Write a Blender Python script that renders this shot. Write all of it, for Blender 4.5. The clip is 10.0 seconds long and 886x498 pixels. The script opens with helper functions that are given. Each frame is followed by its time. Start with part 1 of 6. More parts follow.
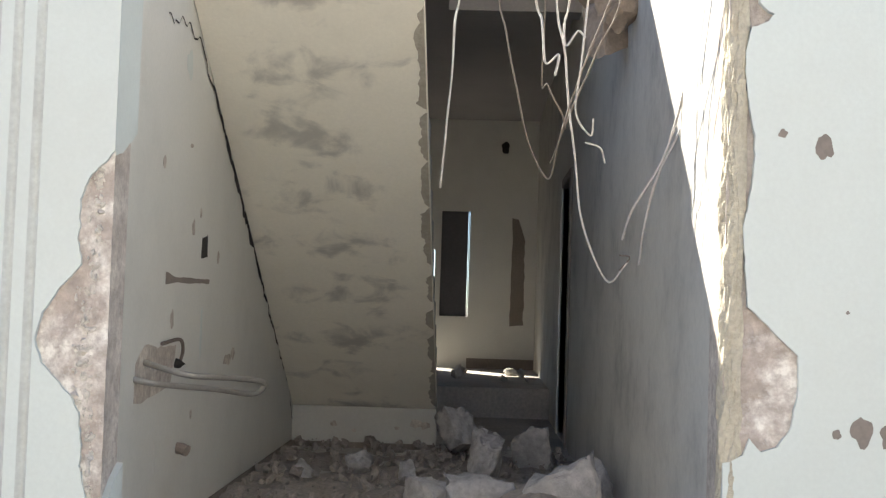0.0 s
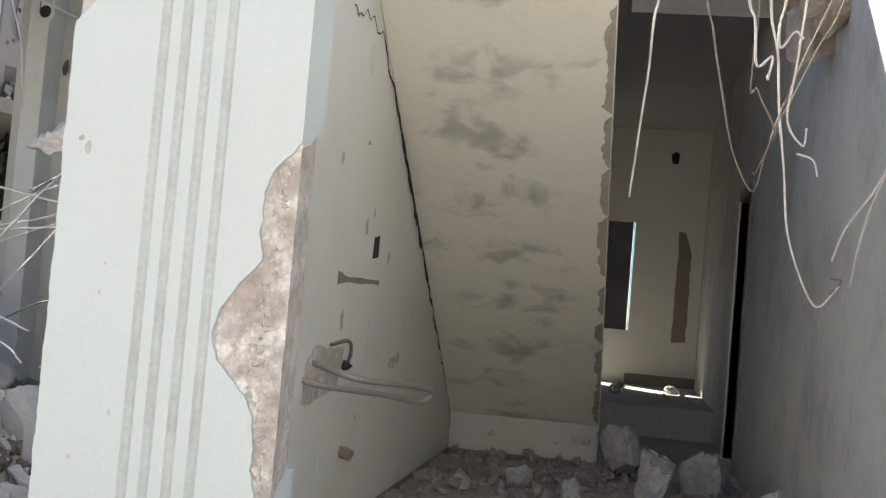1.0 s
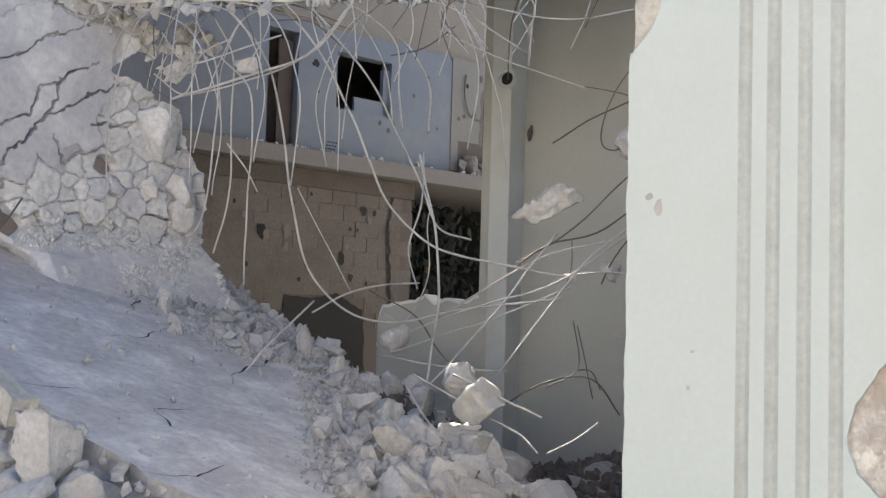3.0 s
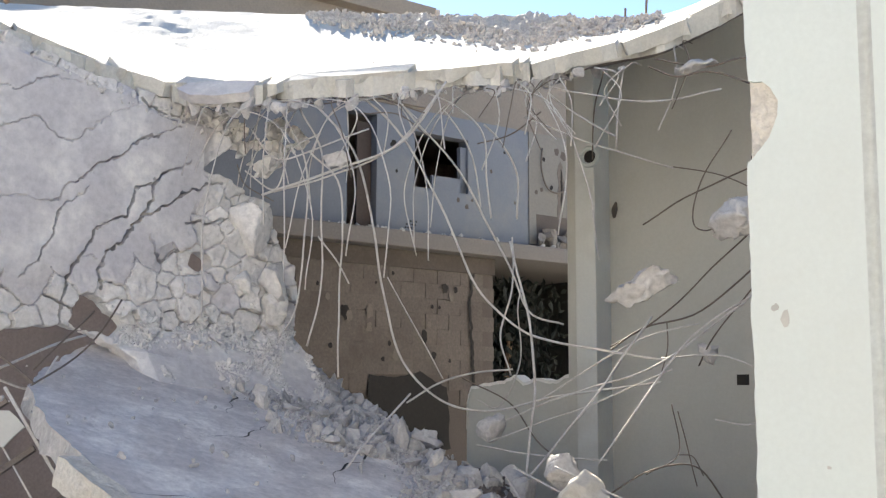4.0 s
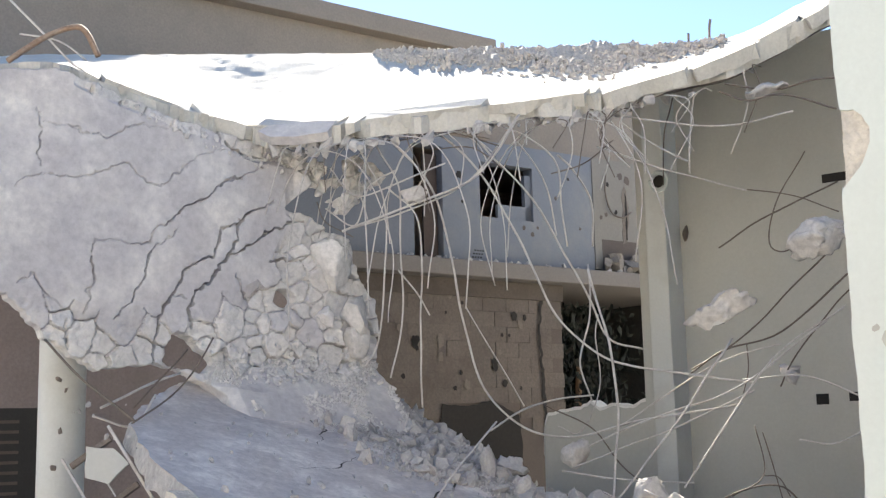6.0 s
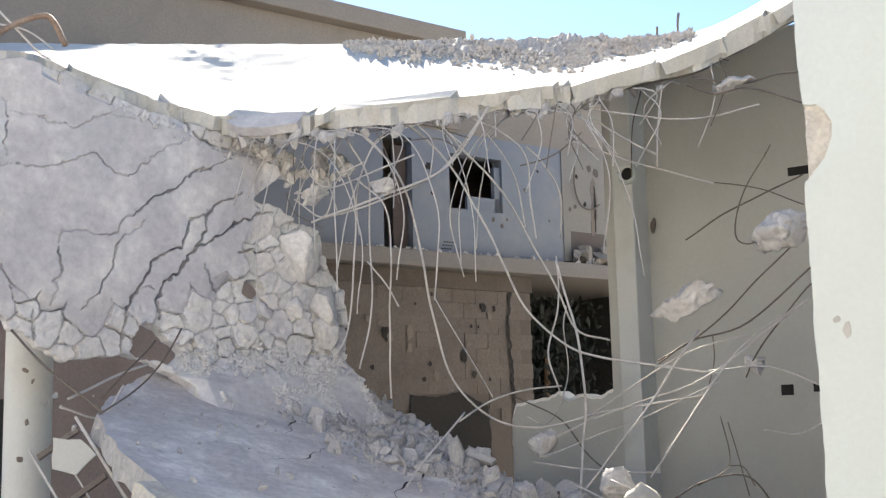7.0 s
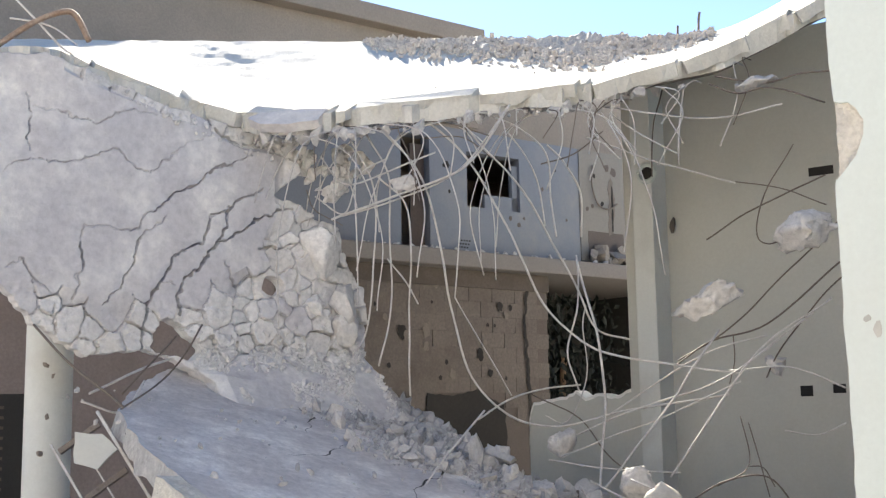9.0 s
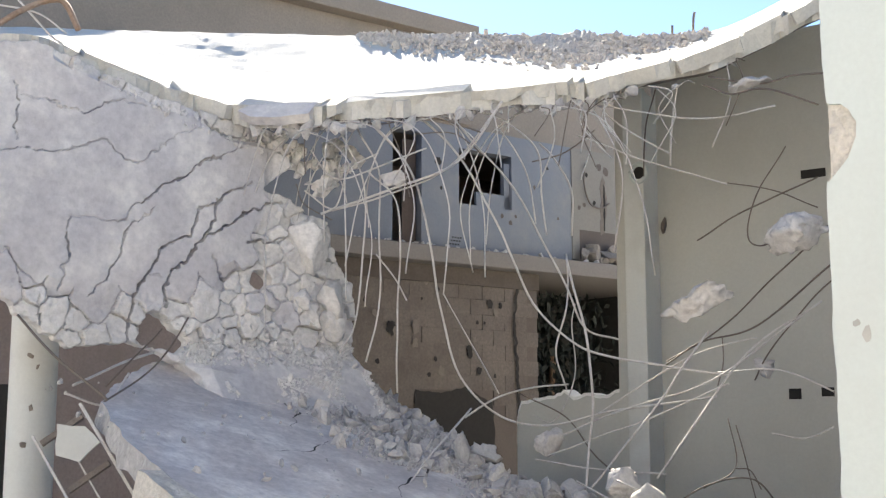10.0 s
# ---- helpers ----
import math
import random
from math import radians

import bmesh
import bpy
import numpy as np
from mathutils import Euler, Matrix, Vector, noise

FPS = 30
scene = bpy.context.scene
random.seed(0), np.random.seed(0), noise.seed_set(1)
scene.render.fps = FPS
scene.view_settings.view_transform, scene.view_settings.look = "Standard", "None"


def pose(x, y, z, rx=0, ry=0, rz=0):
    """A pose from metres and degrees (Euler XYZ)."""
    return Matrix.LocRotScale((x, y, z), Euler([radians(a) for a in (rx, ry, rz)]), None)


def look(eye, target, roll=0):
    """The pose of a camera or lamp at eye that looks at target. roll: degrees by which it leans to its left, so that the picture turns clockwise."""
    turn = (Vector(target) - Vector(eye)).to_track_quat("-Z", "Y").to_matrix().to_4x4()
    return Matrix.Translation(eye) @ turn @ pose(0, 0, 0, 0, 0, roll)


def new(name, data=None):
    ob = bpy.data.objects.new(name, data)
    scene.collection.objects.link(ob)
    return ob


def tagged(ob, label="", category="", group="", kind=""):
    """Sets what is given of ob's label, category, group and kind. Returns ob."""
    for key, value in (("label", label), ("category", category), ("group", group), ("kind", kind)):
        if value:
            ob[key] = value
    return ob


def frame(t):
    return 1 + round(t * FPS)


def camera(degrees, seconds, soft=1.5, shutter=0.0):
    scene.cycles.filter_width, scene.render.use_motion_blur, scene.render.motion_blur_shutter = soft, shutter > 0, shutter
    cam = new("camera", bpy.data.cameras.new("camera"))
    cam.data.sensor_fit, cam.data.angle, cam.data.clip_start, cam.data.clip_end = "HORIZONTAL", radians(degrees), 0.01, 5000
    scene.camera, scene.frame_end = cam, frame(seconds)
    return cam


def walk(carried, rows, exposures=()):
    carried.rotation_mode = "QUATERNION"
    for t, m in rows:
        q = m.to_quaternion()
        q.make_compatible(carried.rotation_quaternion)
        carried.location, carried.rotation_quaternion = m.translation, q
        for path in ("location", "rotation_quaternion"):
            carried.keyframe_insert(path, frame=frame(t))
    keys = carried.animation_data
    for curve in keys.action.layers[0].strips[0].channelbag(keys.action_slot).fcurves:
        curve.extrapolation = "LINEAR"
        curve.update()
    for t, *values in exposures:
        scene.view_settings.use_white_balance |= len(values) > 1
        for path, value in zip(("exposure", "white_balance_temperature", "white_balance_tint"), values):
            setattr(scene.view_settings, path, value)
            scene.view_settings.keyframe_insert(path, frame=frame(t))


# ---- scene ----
cam = camera(41.7, 10.0, soft=1.3)

PATH = [
    (0, (0.548, 0.051, 1.964), (0.482, 2.048, 2.061), 1.8),
    (0.5, (0.526, 0.165, 1.97), (0.329, 2.153, 2.067), 4.0),
    (1, (0.39, 0.305, 1.977), (0.066, 2.276, 2.069), 4.9),
    (1.5, (0.218, 0.425, 2.004), (-0.191, 2.382, 2.056), 5.0),
    (2, (0.001, 0.546, 2.036), (-0.518, 2.477, 2.074), 4.1),
    (2.5, (-0.188, 0.689, 2.039), (-0.938, 2.541, 2.122), 4.1),
    (3, (-0.322, 0.919, 2.04), (-1.327, 2.642, 2.182), 1.7),
    (3.2, (-0.35, 0.944, 2.071), (-1.423, 2.625, 2.226), 1.3),
    (4.5, (-0.468, 0.749, 2.189), (-1.581, 2.384, 2.485), -0.1),
    (5, (-0.49, 0.662, 2.172), (-1.645, 2.264, 2.486), -1.0),
    (5.5, (-0.475, 0.671, 2.176), (-1.665, 2.249, 2.479), -1.1),
    (7, (-0.441, 0.654, 2.173), (-1.583, 2.271, 2.458), -1.4),
    (7.5, (-0.469, 0.645, 2.169), (-1.6, 2.27, 2.447), -0.6),
    (8, (-0.479, 0.635, 2.165), (-1.641, 2.24, 2.437), -1.0),
    (8.5, (-0.483, 0.637, 2.168), (-1.649, 2.238, 2.444), -1.2),
    (9, (-0.475, 0.636, 2.166), (-1.637, 2.239, 2.45), -0.9),
    (9.5, (-0.477, 0.641, 2.166), (-1.63, 2.25, 2.451), 0.3),
    (10, (-0.486, 0.68, 2.172), (-1.637, 2.291, 2.45), -0.0),
]
walk(cam, [(t, look(eye, target, roll)) for t, eye, target, roll in PATH], [(0, 1.93, 6800, 9), (1.2, 1.99, 6800, 9), (1.6, 1.95, 6800, 9), (2.5, 1.79, 6850, 9), (3.2, 1.85, 6950, 9), (4.5, 2.0, 7100, 9), (10, 2.0, 7100, 9)])

# ---- light ----
SUN_WAY = Vector((0.9, -1.0, -0.87)).normalized()
world = bpy.data.worlds.new("sky")
scene.world = world
world.use_nodes = True
wn = world.node_tree
sky = wn.nodes.new("ShaderNodeTexSky")
sky.sky_type = "NISHITA"
sky.sun_disc = False
sky.sun_elevation = math.asin(-SUN_WAY.z)
sky.sun_rotation = math.atan2(-SUN_WAY.x, -SUN_WAY.y)
sky.air_density, sky.dust_density, sky.ozone_density = 0.65, 0.05, 3.0
wn.links.new(sky.outputs["Color"], wn.nodes["Background"].inputs["Color"])
wn.nodes["Background"].inputs["Strength"].default_value = 0.078
sun = new("sun", bpy.data.lights.new("sun", "SUN"))
sun.data.energy, sun.data.angle, sun.data.color = 5.0, radians(0.53), (1.0, 0.95, 0.87)
sun.matrix_world = look((0, 0, 30), Vector((0, 0, 30)) + SUN_WAY)


# ---- materials ----
def mat(name, base, rough=0.85, vary=0.12, grain=90.0, stain=1.6, stain_col=None, stain_amt=0.35, bump=0.25, metal=0.0, piece=0.0):
    """A matt mineral or metal surface: fine grain, broad stains, relief, and a shift of tone from piece to piece."""
    m = bpy.data.materials.new(name)
    m.use_nodes = True
    nt, b = m.node_tree, m.node_tree.nodes["Principled BSDF"]
    b.inputs["Roughness"].default_value, b.inputs["Metallic"].default_value = rough, metal
    co = nt.nodes.new("ShaderNodeTexCoord")
    geo = nt.nodes.new("ShaderNodeNewGeometry")

    def tex(scale, detail=6.0):
        n = nt.nodes.new("ShaderNodeTexNoise")
        n.inputs["Scale"].default_value, n.inputs["Detail"].default_value, n.inputs["Roughness"].default_value = scale, detail, 0.65
        nt.links.new(geo.outputs["Position"], n.inputs["Vector"])
        return n

    def mix(a, bb, fac, kind="MIX"):
        n = nt.nodes.new("ShaderNodeMix")
        n.data_type, n.blend_type = "RGBA", kind
        for sock, v in ((n.inputs[0], fac), (n.inputs[6], a), (n.inputs[7], bb)):
            if isinstance(v, (int, float)):
                sock.default_value = v
            elif isinstance(v, tuple):
                sock.default_value = (*v, 1)
            else:
                nt.links.new(v, sock)
        return n.outputs[2]

    def ramp(src, lo, hi, a=0.0, z=1.0):
        n = nt.nodes.new("ShaderNodeMapRange")
        n.inputs[1].default_value, n.inputs[2].default_value, n.inputs[3].default_value, n.inputs[4].default_value = lo, hi, a, z
        nt.links.new(src, n.inputs[0])
        return n.outputs[0]

    g, s1, s2 = tex(grain), tex(stain), tex(stain * 5)
    dark = tuple(c * (1 - vary) for c in base)
    lite = tuple(min(1, c * (1 + vary * 0.6)) for c in base)
    col = mix(dark, lite, ramp(g.outputs["Fac"], 0.3, 0.7))
    sc = stain_col or tuple(c * 0.62 for c in base)
    patch = nt.nodes.new("ShaderNodeMath")
    patch.operation = "MULTIPLY"
    nt.links.new(ramp(s1.outputs["Fac"], 0.45, 0.72), patch.inputs[0])
    nt.links.new(ramp(s2.outputs["Fac"], 0.3, 0.75, 0.2, stain_amt * 1.6), patch.inputs[1])
    col = mix(col, sc, patch.outputs[0])
    if piece:
        info = nt.nodes.new("ShaderNodeObjectInfo")
        isl = nt.nodes.new("ShaderNodeMath")
        isl.operation = "ADD"
        nt.links.new(info.outputs["Random"], isl.inputs[0])
        nt.links.new(geo.outputs["Random Per Island"], isl.inputs[1])
        hs = nt.nodes.new("ShaderNodeHueSaturation")
        nt.links.new(ramp(isl.outputs[0], 0, 2, 1 - piece, 1 + piece), hs.inputs["Value"])
        nt.links.new(col, hs.inputs["Color"])
        col = hs.outputs["Color"]
    nt.links.new(col, b.inputs["Base Color"])
    bp = nt.nodes.new("ShaderNodeBump")
    bp.inputs["Strength"].default_value, bp.inputs["Distance"].default_value = bump, 0.01
    hh = nt.nodes.new("ShaderNodeMath")
    hh.operation = "ADD"
    nt.links.new(g.outputs["Fac"], hh.inputs[0])
    nt.links.new(tex(grain * 0.2).outputs["Fac"], hh.inputs[1])
    nt.links.new(hh.outputs[0], bp.inputs["Height"])
    nt.links.new(bp.outputs["Normal"], b.inputs["Normal"])
    return m


PAINT = mat("white_paint", (0.588, 0.633, 0.602), 0.6, 0.04, 60, 0.9, (0.53, 0.54, 0.50), 0.35, 0.08)
PAINT_IN = mat("greyed_paint", (0.66, 0.65, 0.60), 0.7, 0.04, 50, 1.1, (0.50, 0.49, 0.45), 0.4, 0.08)
CREAM = mat("cream_paint", (0.525, 0.517, 0.472), 0.75, 0.05, 45, 0.8, (0.41, 0.40, 0.36), 0.4, 0.1)
SOFFIT = mat("stair_plaster", (0.60, 0.56, 0.44), 0.8, 0.06, 45, 1.3, (0.42, 0.39, 0.31), 0.45, 0.12)
RENDER = mat("bare_render", (0.45, 0.395, 0.345), 0.95, 0.28, 34, 9.0, (0.72, 0.66, 0.58), 1.0, 1.0)
CONCRETE = mat("grey_concrete", (0.40, 0.385, 0.38), 0.9, 0.12, 55, 1.4, (0.30, 0.29, 0.29), 0.45, 0.4)
RUBBLE = mat("pale_rubble", (0.54, 0.515, 0.495), 0.95, 0.2, 40, 3.0, (0.33, 0.31, 0.29), 0.5, 0.9, piece=0.22)
ROOFTOP = mat("roof_screed", (0.62, 0.60, 0.55), 0.9, 0.12, 50, 2.0, (0.42, 0.40, 0.37), 0.4, 0.5)
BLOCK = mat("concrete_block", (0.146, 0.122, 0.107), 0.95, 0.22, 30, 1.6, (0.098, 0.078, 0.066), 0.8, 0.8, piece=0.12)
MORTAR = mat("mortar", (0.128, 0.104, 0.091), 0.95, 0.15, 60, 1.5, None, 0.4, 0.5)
BLUEWALL = mat("bluish_limewash", (0.185, 0.20, 0.236), 0.85, 0.08, 40, 1.3, (0.25, 0.245, 0.245), 0.7, 0.3)
BEAM = mat("weathered_concrete", (0.25, 0.212, 0.182), 0.92, 0.15, 40, 0.9, (0.17, 0.15, 0.13), 0.55, 0.4)
# flat dark colour for shade in holes and cracks, and for the valve stub
DARK = mat("hole_shade_and_stub", (0.03, 0.026, 0.023), 0.95, 0.2, 20, 1.0, None, 0.3, 0.2)
IRON = mat("pale_rusted_bar", (0.60, 0.575, 0.55), 0.7, 0.2, 120, 8.0, (0.28, 0.20, 0.15), 0.5, 0.5, metal=0.1)
IRON_D = mat("dark_rusted_bar", (0.19, 0.155, 0.13), 0.7, 0.3, 120, 8.0, (0.11, 0.08, 0.06), 0.6, 0.5, metal=0.2)
DIRT = mat("dusty_ground", (0.52, 0.48, 0.43), 0.97, 0.25, 30, 1.2, (0.22, 0.20, 0.18), 0.5, 0.9)
# near-black green: shade of the gap put into the leaf colour
LEAF = mat("shaded_leaves", (0.008, 0.012, 0.006), 0.7, 0.3, 20, 3.0, None, 0.4, 0.2, piece=0.4)
WOODB = mat("weathered_wood", (0.20, 0.12, 0.07), 0.75, 0.25, 60, 4.0, None, 0.5, 0.3)

SCAR = mat("scarred_block", (0.185, 0.155, 0.135), 0.95, 0.2, 30, 6.0, (0.2, 0.17, 0.15), 0.6, 0.7)
ENDWALL = mat("scarred_plaster", (0.23, 0.212, 0.192), 0.9, 0.1, 35, 2.5, (0.24, 0.225, 0.2), 0.6, 0.4)
HEAPDUST = mat("crushed_concrete", (0.45, 0.43, 0.415), 0.97, 0.3, 22, 4.0, (0.26, 0.25, 0.24), 0.6, 1.0)
CRUMBPALE = mat("old_plaster", (0.64, 0.595, 0.525), 0.95, 0.2, 45, 12.0, (0.46, 0.40, 0.33), 0.7, 1.0)
# darker than the paint: groove shade put in colour, with dust stains
GROOVE = mat("shaded_dusty_groove", (0.545, 0.565, 0.535), 0.9, 0.12, 50, 4.0, (0.38, 0.375, 0.35), 0.6, 0.2)
EDGEBARE = mat("bare_edge", (0.44, 0.40, 0.33), 0.95, 0.2, 40, 8.0, (0.30, 0.26, 0.21), 0.7, 0.7)
BROWNBITS = mat("brown_rubble", (0.31, 0.272, 0.238), 0.95, 0.25, 40, 4.0, (0.27, 0.235, 0.205), 0.5, 0.9, piece=0.25)
COLUMN = mat("column_paint", (0.64, 0.645, 0.615), 0.75, 0.05, 45, 1.0, (0.42, 0.40, 0.36), 0.5, 0.12)
GREYWALL = mat("dirty_grey_wall", (0.52, 0.505, 0.46), 0.8, 0.08, 30, 1.6, (0.29, 0.28, 0.26), 0.8, 0.25)
BALCONY = mat("balcony_concrete", (0.205, 0.184, 0.171), 0.92, 0.15, 40, 2.0, (0.20, 0.185, 0.17), 0.6, 0.4)
SLABTOP = mat("slab_face", (0.60, 0.548, 0.525), 0.92, 0.18, 24, 3.2, (0.84, 0.79, 0.745), 1.4, 0.7)
SLABGREY = mat("slab_grey", (0.51, 0.488, 0.492), 0.9, 0.16, 20, 2.6, (0.74, 0.71, 0.67), 1.15, 0.6, piece=0.04)
RUBBLE2 = mat("fresh_broken_concrete", (0.69, 0.66, 0.63), 0.95, 0.2, 30, 3.5, (0.50, 0.47, 0.44), 0.6, 0.9, piece=0.12)
PALEROCK = mat("pale_limestone", (0.58, 0.55, 0.50), 0.95, 0.15, 35, 5.0, (0.42, 0.39, 0.34), 0.5, 0.8)

# ---- building blocks ----
def thing(name, at, label, category, group="", kind=""):
    ob = new(name)
    ob.empty_display_size = 0.2
    ob.location = at
    return tagged(ob, label, category, group, kind)


def link(name, bm, material, parent=None, label="", smooth=False, at=None):
    me = bpy.data.meshes.new(name)
    bm.normal_update()
    bm.to_mesh(me)
    bm.free()
    me.materials.append(material)
    if smooth:
        for p in me.polygons:
            p.use_smooth = True
    ob = new(name, me)
    if parent is not None:
        ob.parent = parent
        ob.matrix_parent_inverse = Matrix.Translation(parent.matrix_basis.translation).inverted() if parent.parent is None else Matrix.Identity(4)
    if label:
        ob["label"] = label
    return ob


def box(bm, x0, x1, y0, y1, z0, z1, bevel=0.0, m=None):
    r = bmesh.ops.create_cube(bm, size=1.0)
    vs = r["verts"]
    for v in vs:
        v.co = Vector(((x0 + x1) / 2 + v.co.x * (x1 - x0), (y0 + y1) / 2 + v.co.y * (y1 - y0), (z0 + z1) / 2 + v.co.z * (z1 - z0)))
        if m is not None:
            v.co = m @ v.co
    if bevel:
        es = {e for v in vs for e in v.link_edges}
        bmesh.ops.bevel(bm, geom=list(es), offset=bevel, segments=2, affect="EDGES", profile=0.6)
    return bm


def boxes(*specs, bevel=0.0, m=None):
    bm = bmesh.new()
    for sp in specs:
        box(bm, *sp, bevel=bevel, m=m)
    return bm


def structure(name, bm, material, label, category):
    return tagged(link(name, bm, material), label, category, kind="structure")


BALLS = {}
for _sub in (1, 2, 3, 4):
    _b = bmesh.new()
    bmesh.ops.create_icosphere(_b, subdivisions=_sub, radius=1.0)
    BALLS[_sub] = ([v.co.copy() for v in _b.verts], [[v.index for v in f.verts] for f in _b.faces])
    _b.free()


def rock(bm, c, size, seed, sub=2, flat=None, rough=0.26, boxy=False):
    """A broken lump: a ball cut by random planes into an angular block, then roughened."""
    rng = random.Random(seed)
    planes = []
    for _ in range(11):
        d = Vector((rng.gauss(0, 1), rng.gauss(0, 1), rng.gauss(0, 1))).normalized()
        planes.append((d, rng.uniform(0.42, 0.74)))
    if boxy:
        planes = planes[:4]
        for ax in range(3):
            for sg in (-1, 1):
                d = Vector((0, 0, 0))
                d[ax] = sg
                d += Vector((rng.gauss(0, 0.12), rng.gauss(0, 0.12), rng.gauss(0, 0.12)))
                planes.append((d.normalized(), rng.uniform(0.5, 0.72)))
    if flat is None:
        flat = (rng.uniform(0.9, 1.5), rng.uniform(0.7, 1.1), rng.uniform(0.5, 0.95))
    q = Euler((rng.uniform(0, 6), rng.uniform(0, 6), rng.uniform(0, 6))).to_matrix()
    off = Vector((seed * 1.37 % 50, seed * 2.11 % 50, 3))
    co, fa = BALLS[sub]
    c = Vector(c)
    vs = []
    for v in co:
        p = v * (1.5 if boxy else 1.15)
        for d, h in planes:
            k = p.dot(d) - h
            if k > 0:
                p = p - d * k * 0.9
        if sub > 1:
            p = p * (1 + rough * 0.3 * noise.noise(p * 2.3 + off) + rough * 0.34 * noise.noise(p * 6.0 + off) + (rough * 0.28 * noise.noise(p * 13 + off) + rough * 0.12 * noise.noise(p * 29 + off) if sub > 2 else 0))
        vs.append(bm.verts.new(c + q @ Vector((p.x * flat[0], p.y * flat[1], p.z * flat[2])) * (size * 1.15)))
    for f in fa:
        bm.faces.new((vs[f[0]], vs[f[1]], vs[f[2]]))
    return bm


def spline(pts, n=10):
    """A smooth run of points through the given ones."""
    P = [Vector(p) for p in pts]
    P = [P[0] * 2 - P[1]] + P + [P[-1] * 2 - P[-2]]
    out = []
    for i in range(1, len(P) - 2):
        for k in range(n):
            t = k / n
            a, b, c, d = P[i - 1], P[i], P[i + 1], P[i + 2]
            out.append(0.5 * ((2 * b) + (c - a) * t + (2 * a - 5 * b + 4 * c - d) * t * t + (3 * b - a - 3 * c + d) * t ** 3))
    out.append(P[-2])
    return out


def tube(bm, pts, radius, sides=6):
    rings = []
    up = Vector((0.3, 0.2, 0.93))
    for i, p in enumerate(pts):
        d = (pts[min(i + 1, len(pts) - 1)] - pts[max(i - 1, 0)]).normalized()
        a = d.cross(up)
        if a.length < 0.05:
            a = d.cross(Vector((1, 0, 0)))
        a.normalize()
        b = d.cross(a)
        rings.append([bm.verts.new(p + (a * math.cos(2 * math.pi * k / sides) + b * math.sin(2 * math.pi * k / sides)) * radius) for k in range(sides)])
    for r0, r1 in zip(rings, rings[1:]):
        for k in range(sides):
            bm.faces.new((r0[k], r0[(k + 1) % sides], r1[(k + 1) % sides], r1[k]))
    bm.faces.new(rings[0][::-1])
    bm.faces.new(rings[-1])
    return bm


def plane_frame(o, u, v):
    u, v = Vector(u).normalized(), Vector(v).normalized()
    n = u.cross(v).normalized()
    v = n.cross(u)
    return Matrix(((u.x, v.x, n.x, o[0]), (u.y, v.y, n.y, o[1]), (u.z, v.z, n.z, o[2]), (0, 0, 0, 1)))


def curve(xs, ys):
    return lambda x: float(np.interp(x, xs, ys))


# ---- the plan ----
FRONT, FLOOR = 3.735, 0.78
GROUND = 0.45
JAMB, EDGE = -0.64, -1.418
LWALL, RWALL = -0.965, 1.32
STAIR_Y, STAIR_Z, SLOPE = 9.61, 1.115, 0.639
STAIR_R, STAIR_END = 0.22, 5.85
BACK = 9.88
SKIN = 0.022


def ragged(p, q, step, amp, salt):
    """Points from p to q in a plane with an uneven broken line."""
    p, q = Vector(p), Vector(q)
    n = max(2, int((q - p).length / step))
    side = Vector((-(q - p).y, (q - p).x)).normalized()
    out = []
    for i in range(n):
        a = p + (q - p) * (i / n)
        out.append(a + side * amp * (noise.noise(Vector((a.x * 9, a.y * 9, salt))) + 0.6 * noise.noise(Vector((a.x * 31, a.y * 31, salt)))))
    return out


def roughened(pts, step=0.03, amp=0.012, salt=0.0):
    out = []
    for a, b in zip(pts, pts[1:]):
        out += ragged(a, b, step, amp, salt)
    return out + [Vector(pts[-1])]


def plate(bm, pts, m, thick, soft=0.004):
    """A flat piece with any outline, its face at n = 0 and its back at -thick; the rim is slightly rounded."""
    n = len(pts)
    area = sum(pts[i].x * pts[(i + 1) % n].y - pts[(i + 1) % n].x * pts[i].y for i in range(n))
    if area < 0:
        pts = pts[::-1]
    back = [bm.verts.new(m @ Vector((p.x, p.y, -thick))) for p in pts]
    face = [bm.verts.new(m @ Vector((p.x, p.y, 0))) for p in pts]
    for k in range(n):
        bm.faces.new((back[k], back[(k + 1) % n], face[(k + 1) % n], face[k]))
    f = bm.faces.new(face)
    f.normal_update()
    bmesh.ops.triangulate(bm, faces=[f], quad_method="BEAUTY", ngon_method="EAR_CLIP")
    return bm


def blot(c, r, salt, stretch=1.0, n=16):
    """An uneven closed outline."""
    out = []
    for k in range(n):
        a = 2 * math.pi * k / n
        w = 1 + 0.55 * noise.noise(Vector((math.cos(a) * 1.4, math.sin(a) * 1.4, salt * 3.7)))
        out.append(Vector((c[0] + r * w * math.cos(a), c[1] + r * w * stretch * math.sin(a))))
    return out


FRONT_M = plane_frame((0, FRONT, 0), (1, 0, 0), (0, 0, 1))
LEFT_M = plane_frame((LWALL, 0, 0), (0, 1, 0), (0, 0, 1))      # u: y, v: z, facing +x
RIGHT_M = plane_frame((RWALL, 0, 0), (0, -1, 0), (0, 0, 1))    # u: -y, facing -x

# ---- ground and large structure ----
bm = bmesh.new()
bmesh.ops.create_grid(bm, x_segments=80, y_segments=80, size=600)
for v in bm.verts:
    v.co.z = GROUND - 0.02
structure("ground", bm, DIRT, "dusty bare earth round the ruined house", "ground")

